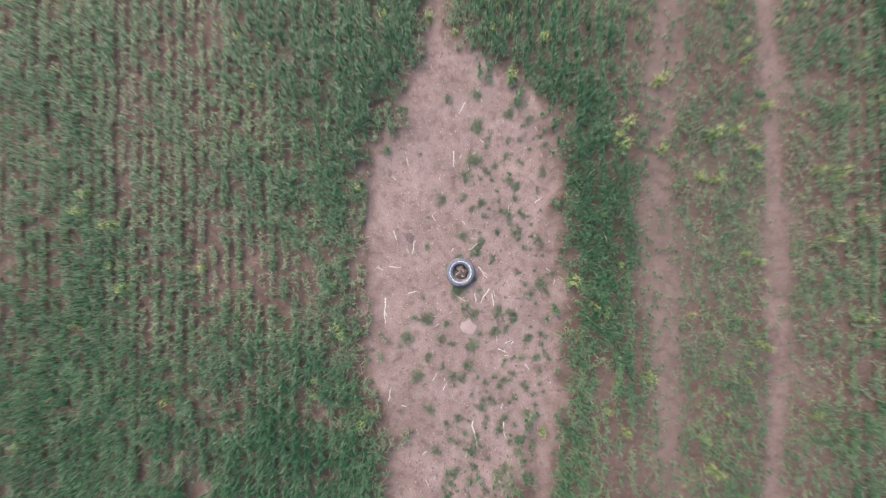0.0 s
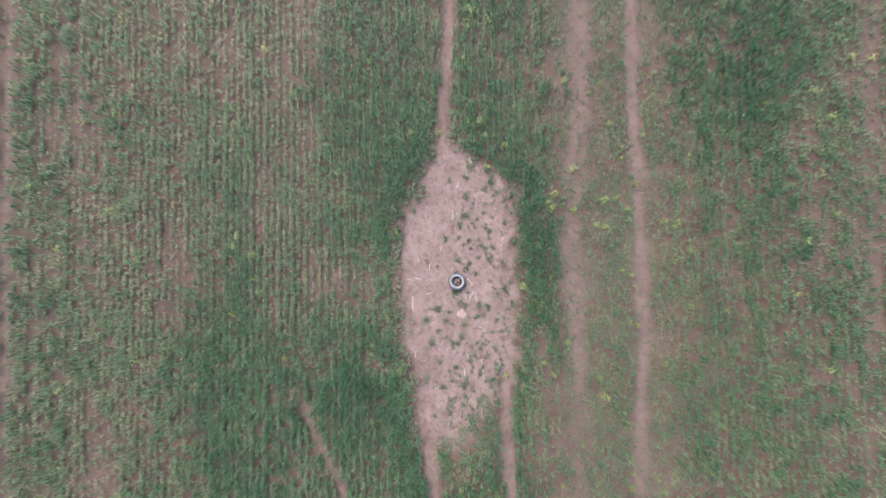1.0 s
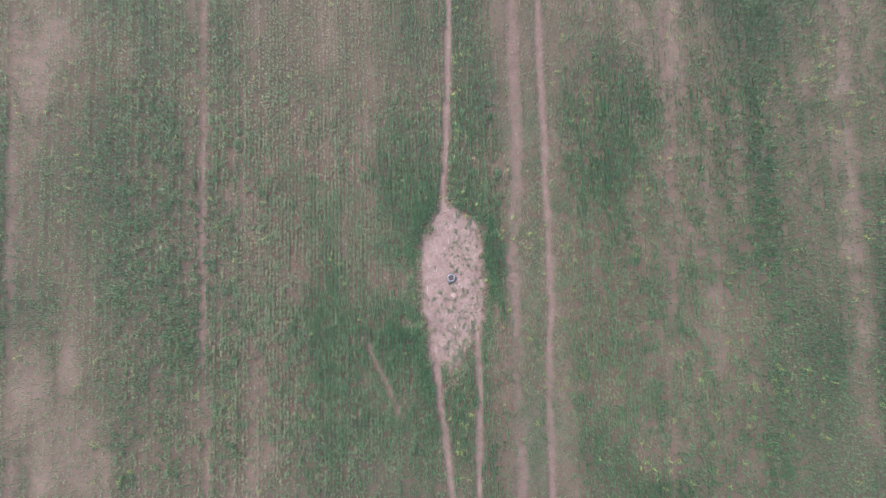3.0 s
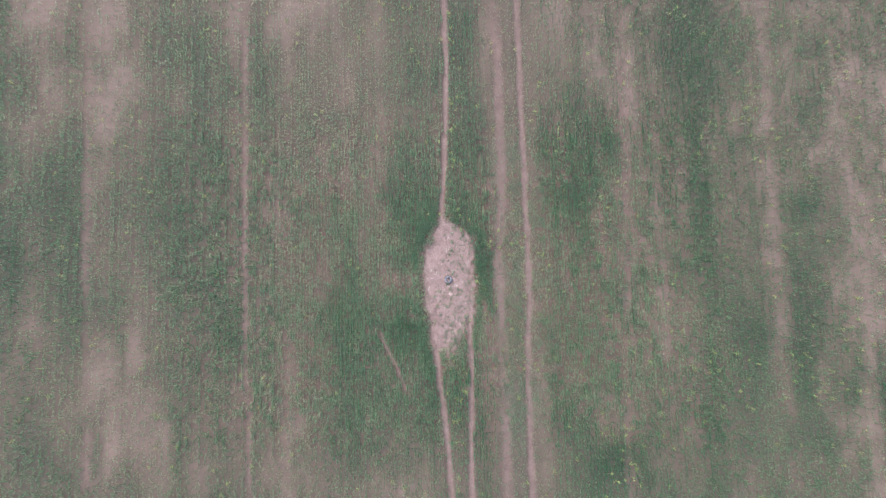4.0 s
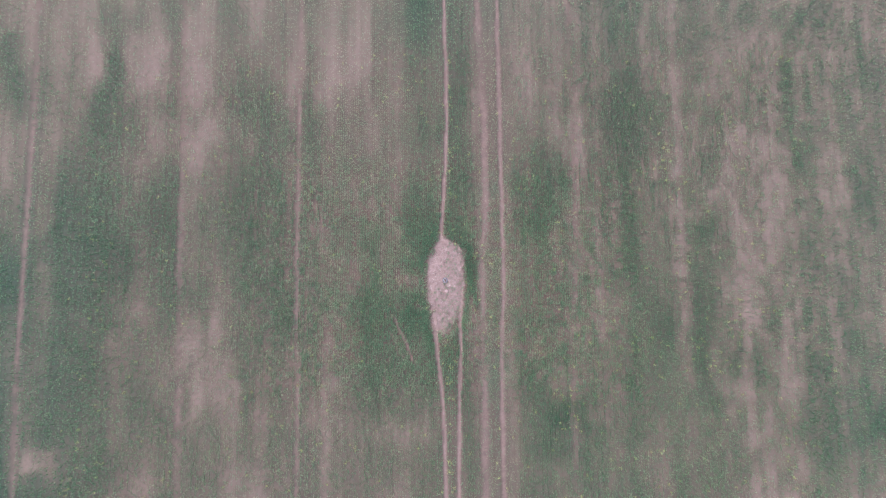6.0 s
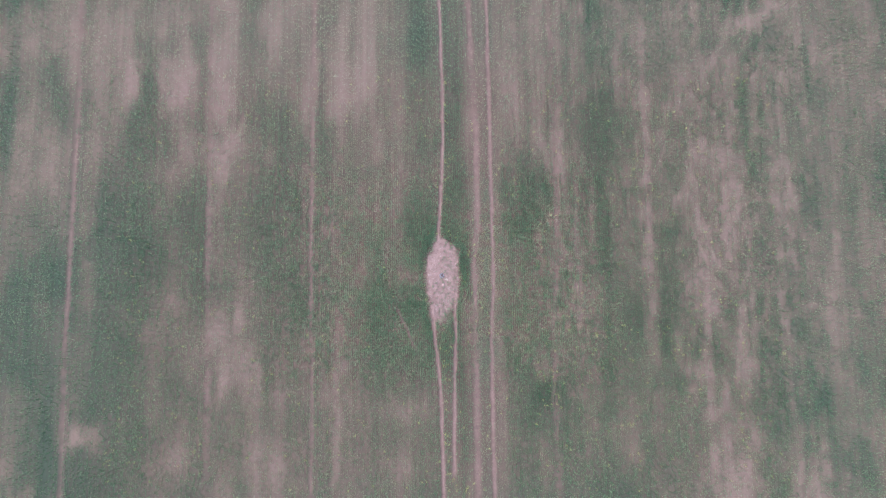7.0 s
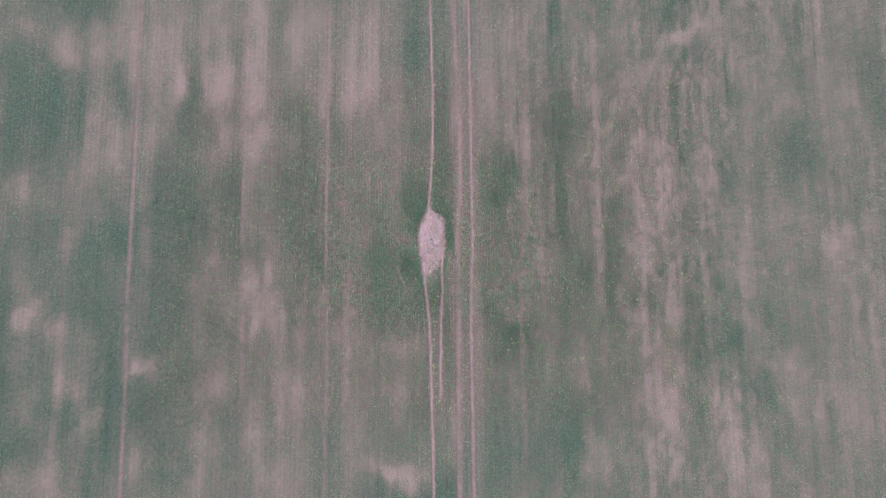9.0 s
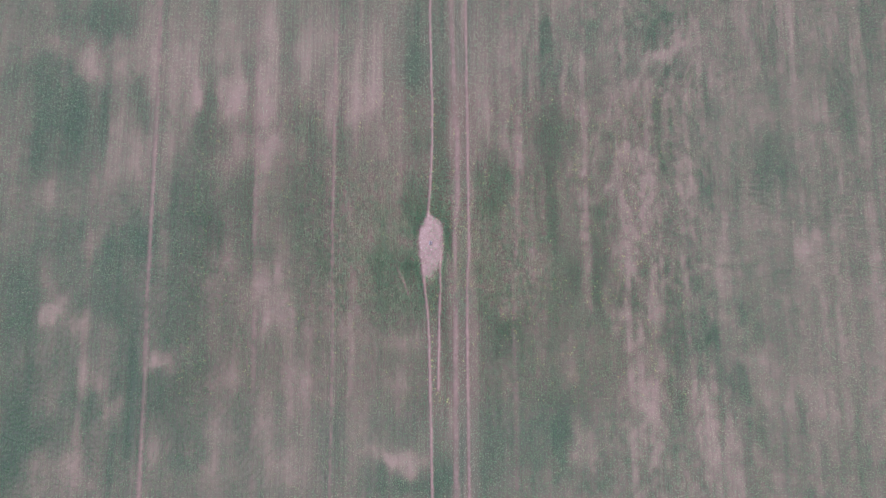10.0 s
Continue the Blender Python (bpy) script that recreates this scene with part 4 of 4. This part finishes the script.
weed_meshes = [leaf_tuft("weed_tuft", 50 + i, 5, 0.11, 0.0064, WEED, 0.97, 11 + 3 * i, 0.038) for i in range(4)]
rng = random.Random(5)
spots = [(-0.30, 0.14, 1.0), (-0.02, 0.37, 0.9), (0.03, -0.37, 1.3), (-0.12, -0.42, 1.2), (0.31, -0.14, 0.9)] + [(x, y, (1.0 if -0.4 < x < 0.4 and -1 < y < 0 else 0.65) + 1.0 * rng.random()) for x, y in WEEDS_NORTH + WEEDS_SOUTH]
while len(spots) < 270:
    x, y = rng.uniform(-1.7, 1.95), rng.uniform(-4.2, 3.4)
    inside = float(clearing(np.array([x]), np.array([y]))[0])
    if inside > 0.9 and math.hypot(x, y) > 0.5 and rng.random() < (0.9 if x > 0.2 else 0.16):
        spots.append((x, y, rng.uniform(0.25, 0.95 if x > 0.3 else 0.5)))
while len(spots) < 325:
    x, y = rng.uniform(-0.5, 1.5), rng.uniform(-5.4, -3.1)
    if float(clearing(np.array([x]), np.array([y]))[0]) > 0.8:
        spots.append((x, y, rng.uniform(0.4, 1.15)))
for i, (x, y, s) in enumerate(spots):
    ob = new("weed_tuft", weed_meshes[i % 4])
    ob.matrix_world = pose(x, y, seat(x, y), 0, 0, rng.uniform(0, 360)) @ Matrix.Diagonal((s, s, s * 0.8, 1))
    tagged(ob, "small dark green weed tuft on bare pinkish soil" if s > 0.5 else "tiny dark green seedling on bare soil", "weed", "weeds in the clearing")


def straw_mesh(seed, bends):
    """A dry stalk one metre long along x, bent and flattened, with a torn sheath."""
    rs = random.Random(seed)
    bm = bmesh.new()
    rings, y = [], 0.0
    for i in range(7):
        t = i / 6
        y += rs.uniform(-bends, bends)
        r = 0.030 * (1 - 0.55 * t) * rs.uniform(0.85, 1.15)
        ring = [bm.verts.new((t - 0.5, y + r * math.cos(a), max(0.0, 0.028 + 0.6 * r * math.sin(a)))) for a in (0.3, 1.6, 2.8, 4.1, 5.3)]
        rings.append(ring)
    for a, b in zip(rings, rings[1:]):
        for i in range(5):
            bm.faces.new((a[i], a[(i + 1) % 5], b[(i + 1) % 5], b[i]))
    bm.faces.new(rings[0]), bm.faces.new(rings[-1])
    v = rings[3][1].co
    flap = [bm.verts.new((v.x + d, v.y + e, 0.02)) for d, e in ((0, 0), (0.16, 0.05), (0.26, 0.12), (0.1, 0.06))]
    bm.faces.new(flap)
    bmesh.ops.recalc_face_normals(bm, faces=bm.faces)
    me = bpy.data.meshes.new("straw_stalk")
    bm.to_mesh(me)
    bm.free()
    me.materials.append(STRAW)
    return me


straw_meshes = [straw_mesh(i, b) for i, b in enumerate((0.02, 0.05, 0.08, 0.035))]
stalks = [(x, y, a, l, 1.0) for x, y, a, l in STRAWS]
while len(stalks) < 64:
    x, y = rng.uniform(-1.9, 2.1), rng.uniform(-4.6, 4.2)
    if float(clearing(np.array([x]), np.array([y]))[0]) > 0.8 and math.hypot(x, y) > 0.4:
        stalks.append((x, y, rng.uniform(0, 180), rng.uniform(0.06, 0.2), 0.8))
stalks += [(-0.06, -0.02, 40, 0.12, 0.8), (0.05, -0.08, 150, 0.1, 0.8), (0.07, 0.05, 80, 0.09, 0.7)]
for i, (x, y, a, l, w) in enumerate(stalks):
    ob = new("straw_stalk", straw_meshes[i % 4])
    thick = 0.5 * w
    ob.matrix_world = pose(x, y, seat(x, y) + (0.085 if math.hypot(x, y) < 0.15 else 0.002), 0, 0, a) @ Matrix.Diagonal((l, thick * (0.45 + l), thick * 0.5, 1))
    tagged(ob, "pale dry straw stalk lying on bare soil", "straw", "straw in the clearing")

# chaff: countless tiny bits
rs = np.random.RandomState(77)
cx, cy = rs.uniform(-2.3, 2.4, 9000), rs.uniform(-5.2, 5.4, 9000)
ok = (rs.rand(9000) < clearing(cx, cy) * (0.08 + 0.42 * vnoise(cx, cy, 0.7, 0.7, 41) ** 2))
cx, cy = cx[ok], cy[ok]
ca, cl, cw = rs.rand(len(cx)) * 6.28, rs.uniform(0.010, 0.034, len(cx)), rs.uniform(0.004, 0.009, len(cx))
ux, uy = np.cos(ca), np.sin(ca)
cz = height(cx, cy) + 0.008
corner = [np.stack((cx + s * ux * cl / 2 - t * uy * cw / 2, cy + s * uy * cl / 2 + t * ux * cw / 2, cz + u), 1)
          for s, t, u in ((-1, -1, -0.006), (1, -1, -0.006), (1, 1, -0.006), (-1, 1, -0.006), (0, 0, 0.004))]
co = np.stack(corner, 1).reshape(-1, 3)
o = np.arange(len(cx))[:, None] * 5
faces = np.concatenate([o + f for f in ([0, 1, 4], [1, 2, 4], [2, 3, 4], [3, 0, 4])], 1).reshape(-1, 3)
tagged(new("chaff", mesh_from("chaff", co, faces, np.full(len(faces), 3), STRAW)), "pale chaff and straw bits strewn over bare soil", "chaff", kind="stuff")


# crumbs: dark little clods of soil
kx, ky = rs.uniform(-2.3, 2.4, 9000), rs.uniform(-5.6, 5.2, 9000)
ok = rs.rand(9000) < clearing(kx, ky, 0.1) * (0.05 + 0.32 * vnoise(kx, ky, 0.6, 0.8, 43) ** 2 + 0.3 * step(-3, -5, ky))
kx, ky = kx[ok], ky[ok]
ka, ks = rs.rand(len(kx)) * 6.28, rs.uniform(0.009, 0.026, len(kx))
kz = height(kx, ky)
rim = [np.stack((kx + ks * np.cos(ka + 1.257 * i) * (0.8 + 0.4 * rs.rand(len(kx))), ky + ks * np.sin(ka + 1.257 * i), kz - 0.004), 1) for i in range(5)]
co = np.stack(rim + [np.stack((kx, ky, kz + 0.75 * ks), 1)], 1).reshape(-1, 3)
o = np.arange(len(kx))[:, None] * 6
faces = np.concatenate([o + [i, (i + 1) % 5, 5] for i in range(5)], 1).reshape(-1, 3)
tagged(new("soil_crumbs", mesh_from("soil_crumbs", co, faces, np.full(len(faces), 3), DARK_SOIL)), "small dark clods of dry soil strewn over the clearing", "soil", kind="stuff")


# ---- yellow-flowering mustard ----
def petals_bm(rs, count, reach, tall):
    bm = bmesh.new()
    for _ in range(count):
        a, r = rs.uniform(0, 6.28), reach * math.sqrt(rs.random())
        x, y, z, s = r * math.cos(a), r * math.sin(a), tall * rs.uniform(0.75, 1.05), rs.uniform(0.008, 0.014)
        for q in range(4):
            b = q * math.pi / 2 + a
            vs = [bm.verts.new((x + d * math.cos(b + e), y + d * math.sin(b + e), z + h)) for d, e, h in ((0, 0, 0), (s, -0.5, 0.006), (s * 1.25, 0, 0.004), (s, 0.5, 0.006))]
            bm.faces.new(vs)
    return bm


def stems_bm(rs, count, reach, tall):
    bm = bmesh.new()
    for _ in range(count):
        a, r = rs.uniform(0, 6.28), reach * rs.uniform(0.3, 1.0)
        foot, head = Vector((0, 0, -0.01)), Vector((r * math.cos(a), r * math.sin(a), tall * rs.uniform(0.7, 1.0)))
        low = [bm.verts.new(foot + Vector((0.006 * math.cos(t), 0.006 * math.sin(t), 0))) for t in (0, 2.1, 4.2)]
        top = [bm.verts.new(head + Vector((0.003 * math.cos(t), 0.003 * math.sin(t), 0))) for t in (0, 2.1, 4.2)]
        for i in range(3):
            bm.faces.new((low[i], low[(i + 1) % 3], top[(i + 1) % 3], top[i]))
    return bm


def mustard(seed):
    rs = random.Random(seed)
    root = new("mustard_plant")
    tagged(root, "yellow-flowering mustard weed standing among green cereal", "weed", "mustard plants in the field")
    reach, tall = rs.uniform(0.09, 0.13), rs.uniform(0.38, 0.5)
    stems = part("stem", stems_bm(rs, 7, reach, tall), MUSTARD_LEAF, root)
    leaves = new("foliage", leaf_tuft("foliage", seed, 7, 0.22, 0.026, MUSTARD_LEAF, 0.7, 6, 0.06))
    leaves.parent = root
    part("blossom", petals_bm(rs, 36, reach * 1.15, tall), PETAL, root, "small yellow four-petalled flowers")["kind"] = "stuff"
    return root


kinds = [mustard(s) for s in (3, 4, 5)]
rng = random.Random(9)
for i, (x, y) in enumerate(MUSTARD):
    s = rng.uniform(0.75, 1.2)
    m = pose(x, y, seat(x, y), 0, 0, rng.uniform(0, 360)) @ Matrix.Scale(s, 4)
    if i < 3:
        kinds[i].matrix_world = m
    else:
        copy_thing(kinds[i % 3], m)

# mustard too far off to count
rs = np.random.RandomState(88)
fx, fy = rs.uniform(-45, 45, 7500), rs.uniform(-28, 28, 7500)
wish = 0.05 + 0.5 * step(2.2, 3.2, fx) * step(11, 8.5, fx) * step(9, 7, np.abs(fy)) + 0.3 * step(0.6, 0.9, vnoise(fx, fy, 2.5, 5, 61)) * (0.4 + 0.6 * step(-2, 3, fx)) + 0.9 * np.exp(-((fx - 0.7) / 0.5) ** 2) * step(5, 6, np.abs(fy))
for kx, ky, kr in ((13.3, -0.4, 0.7), (0.3, -12.3, 0.9), (0.3, -7.0, 0.6), (0.5, -9.0, 0.6), (-2.4, -1.6, 0.9), (0.8, 8.0, 1.0), (14.0, -14.5, 1.5)):
    wish = wish + 0.9 * np.exp(-(((fx - kx) / kr) ** 2 + ((fy - ky) / kr / 1.6) ** 2))
ok = (rs.rand(len(fx)) < wish) & (bareness(fx, fy) < 0.4) & ~((np.abs(fx) < 9) & (np.abs(fy) < 4.2) & (fx < 2.5) & (rs.rand(len(fx)) < 0.5))
fx, fy = fx[ok], fy[ok]
close = (np.abs(fx) < 12) & (np.abs(fy) < 8.5)
for i, (x, y) in enumerate(zip(fx[close], fy[close])):
    copy_thing(kinds[i % 3], pose(x, y, seat(x, y), 0, 0, rng.uniform(0, 360)) @ Matrix.Scale(rng.uniform(0.4, 0.85), 4))
fx, fy = fx[~close], fy[~close]
co, faces, vary = blades(fx, fy, height(fx, fy), 7, 0.26, 0.05, 0.75, 0.45 + 0.5 * rs.rand(len(fx)), rs)
tagged(new("mustard_leaves", mesh_from("mustard_leaves", co, faces, np.full(len(faces), 3), MUSTARD_LEAF, [("tone", vary)])),
       "yellow-green mustard weeds scattered through the cereal", "weed", kind="stuff")
hx, hy = np.repeat(fx, 6) + 0.08 * rs.randn(len(fx) * 6), np.repeat(fy, 6) + 0.08 * rs.randn(len(fx) * 6)
co, faces, vary = blades(hx, hy, height(hx, hy) + 0.3, 4, 0.05, 0.035, 1.0, 0.5 + 0 * hx, rs)
tagged(new("mustard_flowers", mesh_from("mustard_flowers", co, faces, np.full(len(faces), 3), PETAL)),
       "yellow mustard flowers scattered through the cereal", "flower", kind="stuff")


# ---- the old tyre ----
def revolve(profile, around=96, wobble=None):
    bm = bmesh.new()
    rings = []
    for i in range(around):
        a = 2 * math.pi * i / around
        rings.append([bm.verts.new((r * math.cos(a), r * math.sin(a), z)) for r, z in (wobble(i, profile) if wobble else profile)])
    for i in range(around):
        p, q = rings[i], rings[(i + 1) % around]
        for j in range(len(profile) - 1):
            bm.faces.new((p[j], q[j], q[j + 1], p[j + 1]))
    return bm


tyre = new("tyre")
tagged(tyre, "old dusty car tyre with a white band lying on soil", "tyre")
tyre.matrix_world = pose(0, 0, seat(0, 0) - 0.035, -4.5, -1.0, 0)
blocks = lambda i, prof: [(r - (0.008 if i % 3 == 0 else 0.0), z) for r, z in prof]
part("tread", revolve([(0.300, 0.025), (0.312, 0.045), (0.316, 0.075), (0.310, 0.078), (0.310, 0.084), (0.317, 0.088), (0.317, 0.115), (0.310, 0.118), (0.310, 0.124),
                       (0.315, 0.128), (0.310, 0.155), (0.298, 0.176)], 180, blocks), RUBBER, tyre, "worn grooved tread")
part("sidewall", revolve([(0.298, 0.176), (0.285, 0.188), (0.262, 0.196), (0.240, 0.197), (0.218, 0.191), (0.200, 0.180), (0.186, 0.168), (0.180, 0.158)]), RUBBER, tyre, "dusty grey-blue sidewall")
part("sidewall", revolve([(0.300, 0.025), (0.286, 0.012), (0.262, 0.004), (0.236, 0.004), (0.205, 0.018), (0.180, 0.040)]), RUBBER, tyre)
part("inner_wall", revolve([(0.180, 0.158), (0.19, 0.154), (0.25, 0.165), (0.285, 0.15), (0.296, 0.10), (0.285, 0.05), (0.25, 0.03), (0.19, 0.042), (0.180, 0.040)]), DARK_RUBBER, tyre, "dark inner rubber")
part("bead", revolve([(0.187, 0.172), (0.182, 0.175), (0.177, 0.171), (0.175, 0.163), (0.179, 0.156)]), RUBBER, tyre, "raised bead round the hole")


def band_bm(lo, hi, start, end, steps, rise):
    bm = bmesh.new()
    rows = []
    for i in range(steps + 1):
        a = radians(start + (end - start) * i / steps)
        w = 0.0025 * math.sin(i * 0.9) + 0.0015 * math.sin(i * 2.3)
        ring = []
        for r, up in ((lo - w, -0.002), (lo - w, rise), ((lo + hi) / 2, rise * 1.2), (hi + w, rise), (hi + w, -0.002)):
            z = float(np.interp(r, (0.180, 0.186, 0.200, 0.218, 0.240, 0.262, 0.285, 0.298), (0.158, 0.168, 0.180, 0.191, 0.197, 0.196, 0.188, 0.176)))
            ring.append(bm.verts.new((r * math.cos(a), r * math.sin(a), z + up)))
        rows.append(ring)
    for p, q in zip(rows, rows[1:]):
        for j in range(4):
            bm.faces.new((p[j], q[j], q[j + 1], p[j + 1]))
    bm.faces.new(rows[0]), bm.faces.new(rows[-1][::-1])
    bmesh.ops.recalc_face_normals(bm, faces=bm.faces)
    return bm


part("white_band", band_bm(0.222, 0.238, -58, 278, 110, 0.004), WHITE_BAND, tyre, "thin white band round the sidewall, with a gap")
part("mud_patch", band_bm(0.192, 0.285, -84, -58, 12, 0.006), DRY_MUD, tyre, "pale dried mud stuck on the sidewall")


# ---- soil heaps ----
def heap(name, label, x, y, reach, tall, material, seed, lobes=1.0):
    rs = np.random.RandomState(seed)
    bm = bmesh.new()
    rings = []
    for i in range(9):
        r = reach * (i + 0.3) / 8.3
        ring = []
        for j in range(32):
            a = 2 * math.pi * j / 32
            rr = r * (1 + lobes * (0.2 * math.sin(2 * a + seed) + 0.12 * math.sin(3 * a + 2 * seed)) + 0.07 * math.sin(5 * a + 1) + 0.06 * rs.randn() * (i > 4))
            z = tall * math.cos(min(1.0, r / reach) * math.pi / 2) ** 0.8 * (1 + 0.12 * rs.randn()) - (0.02 if i == 8 else 0)
            ring.append(bm.verts.new((rr * math.cos(a), rr * math.sin(a), z)))
        rings.append(ring)
    bm.faces.new(rings[0])
    for p, q in zip(rings, rings[1:]):
        for j in range(32):
            bm.faces.new((p[j], q[j], q[(j + 1) % 32], p[(j + 1) % 32]))
    bmesh.ops.recalc_face_normals(bm, faces=bm.faces)
    ob = part(name, bm, material, None, label)
    ob.matrix_world = pose(x, y, seat(x, y) - 0.004)
    return tagged(ob, label, "soil heap")


heap("ant_mound", "low round mound of loose pinkish soil", 0.15, -1.21, 0.19, 0.016, ANT_SOIL, 2, 0.35)
heap("soil_clod", "dark clod of turned soil beside a straw", -1.12, 0.80, 0.12, 0.02, DARK_SOIL, 3)
# heap height lifts the hole's shade; the dark colour puts some back
heap("soil_clod", "soil inside the tyre, raised and darkened to set the hole's shade", 0.02, 0.03, 0.17, 0.10, DARK_SOIL, 4)
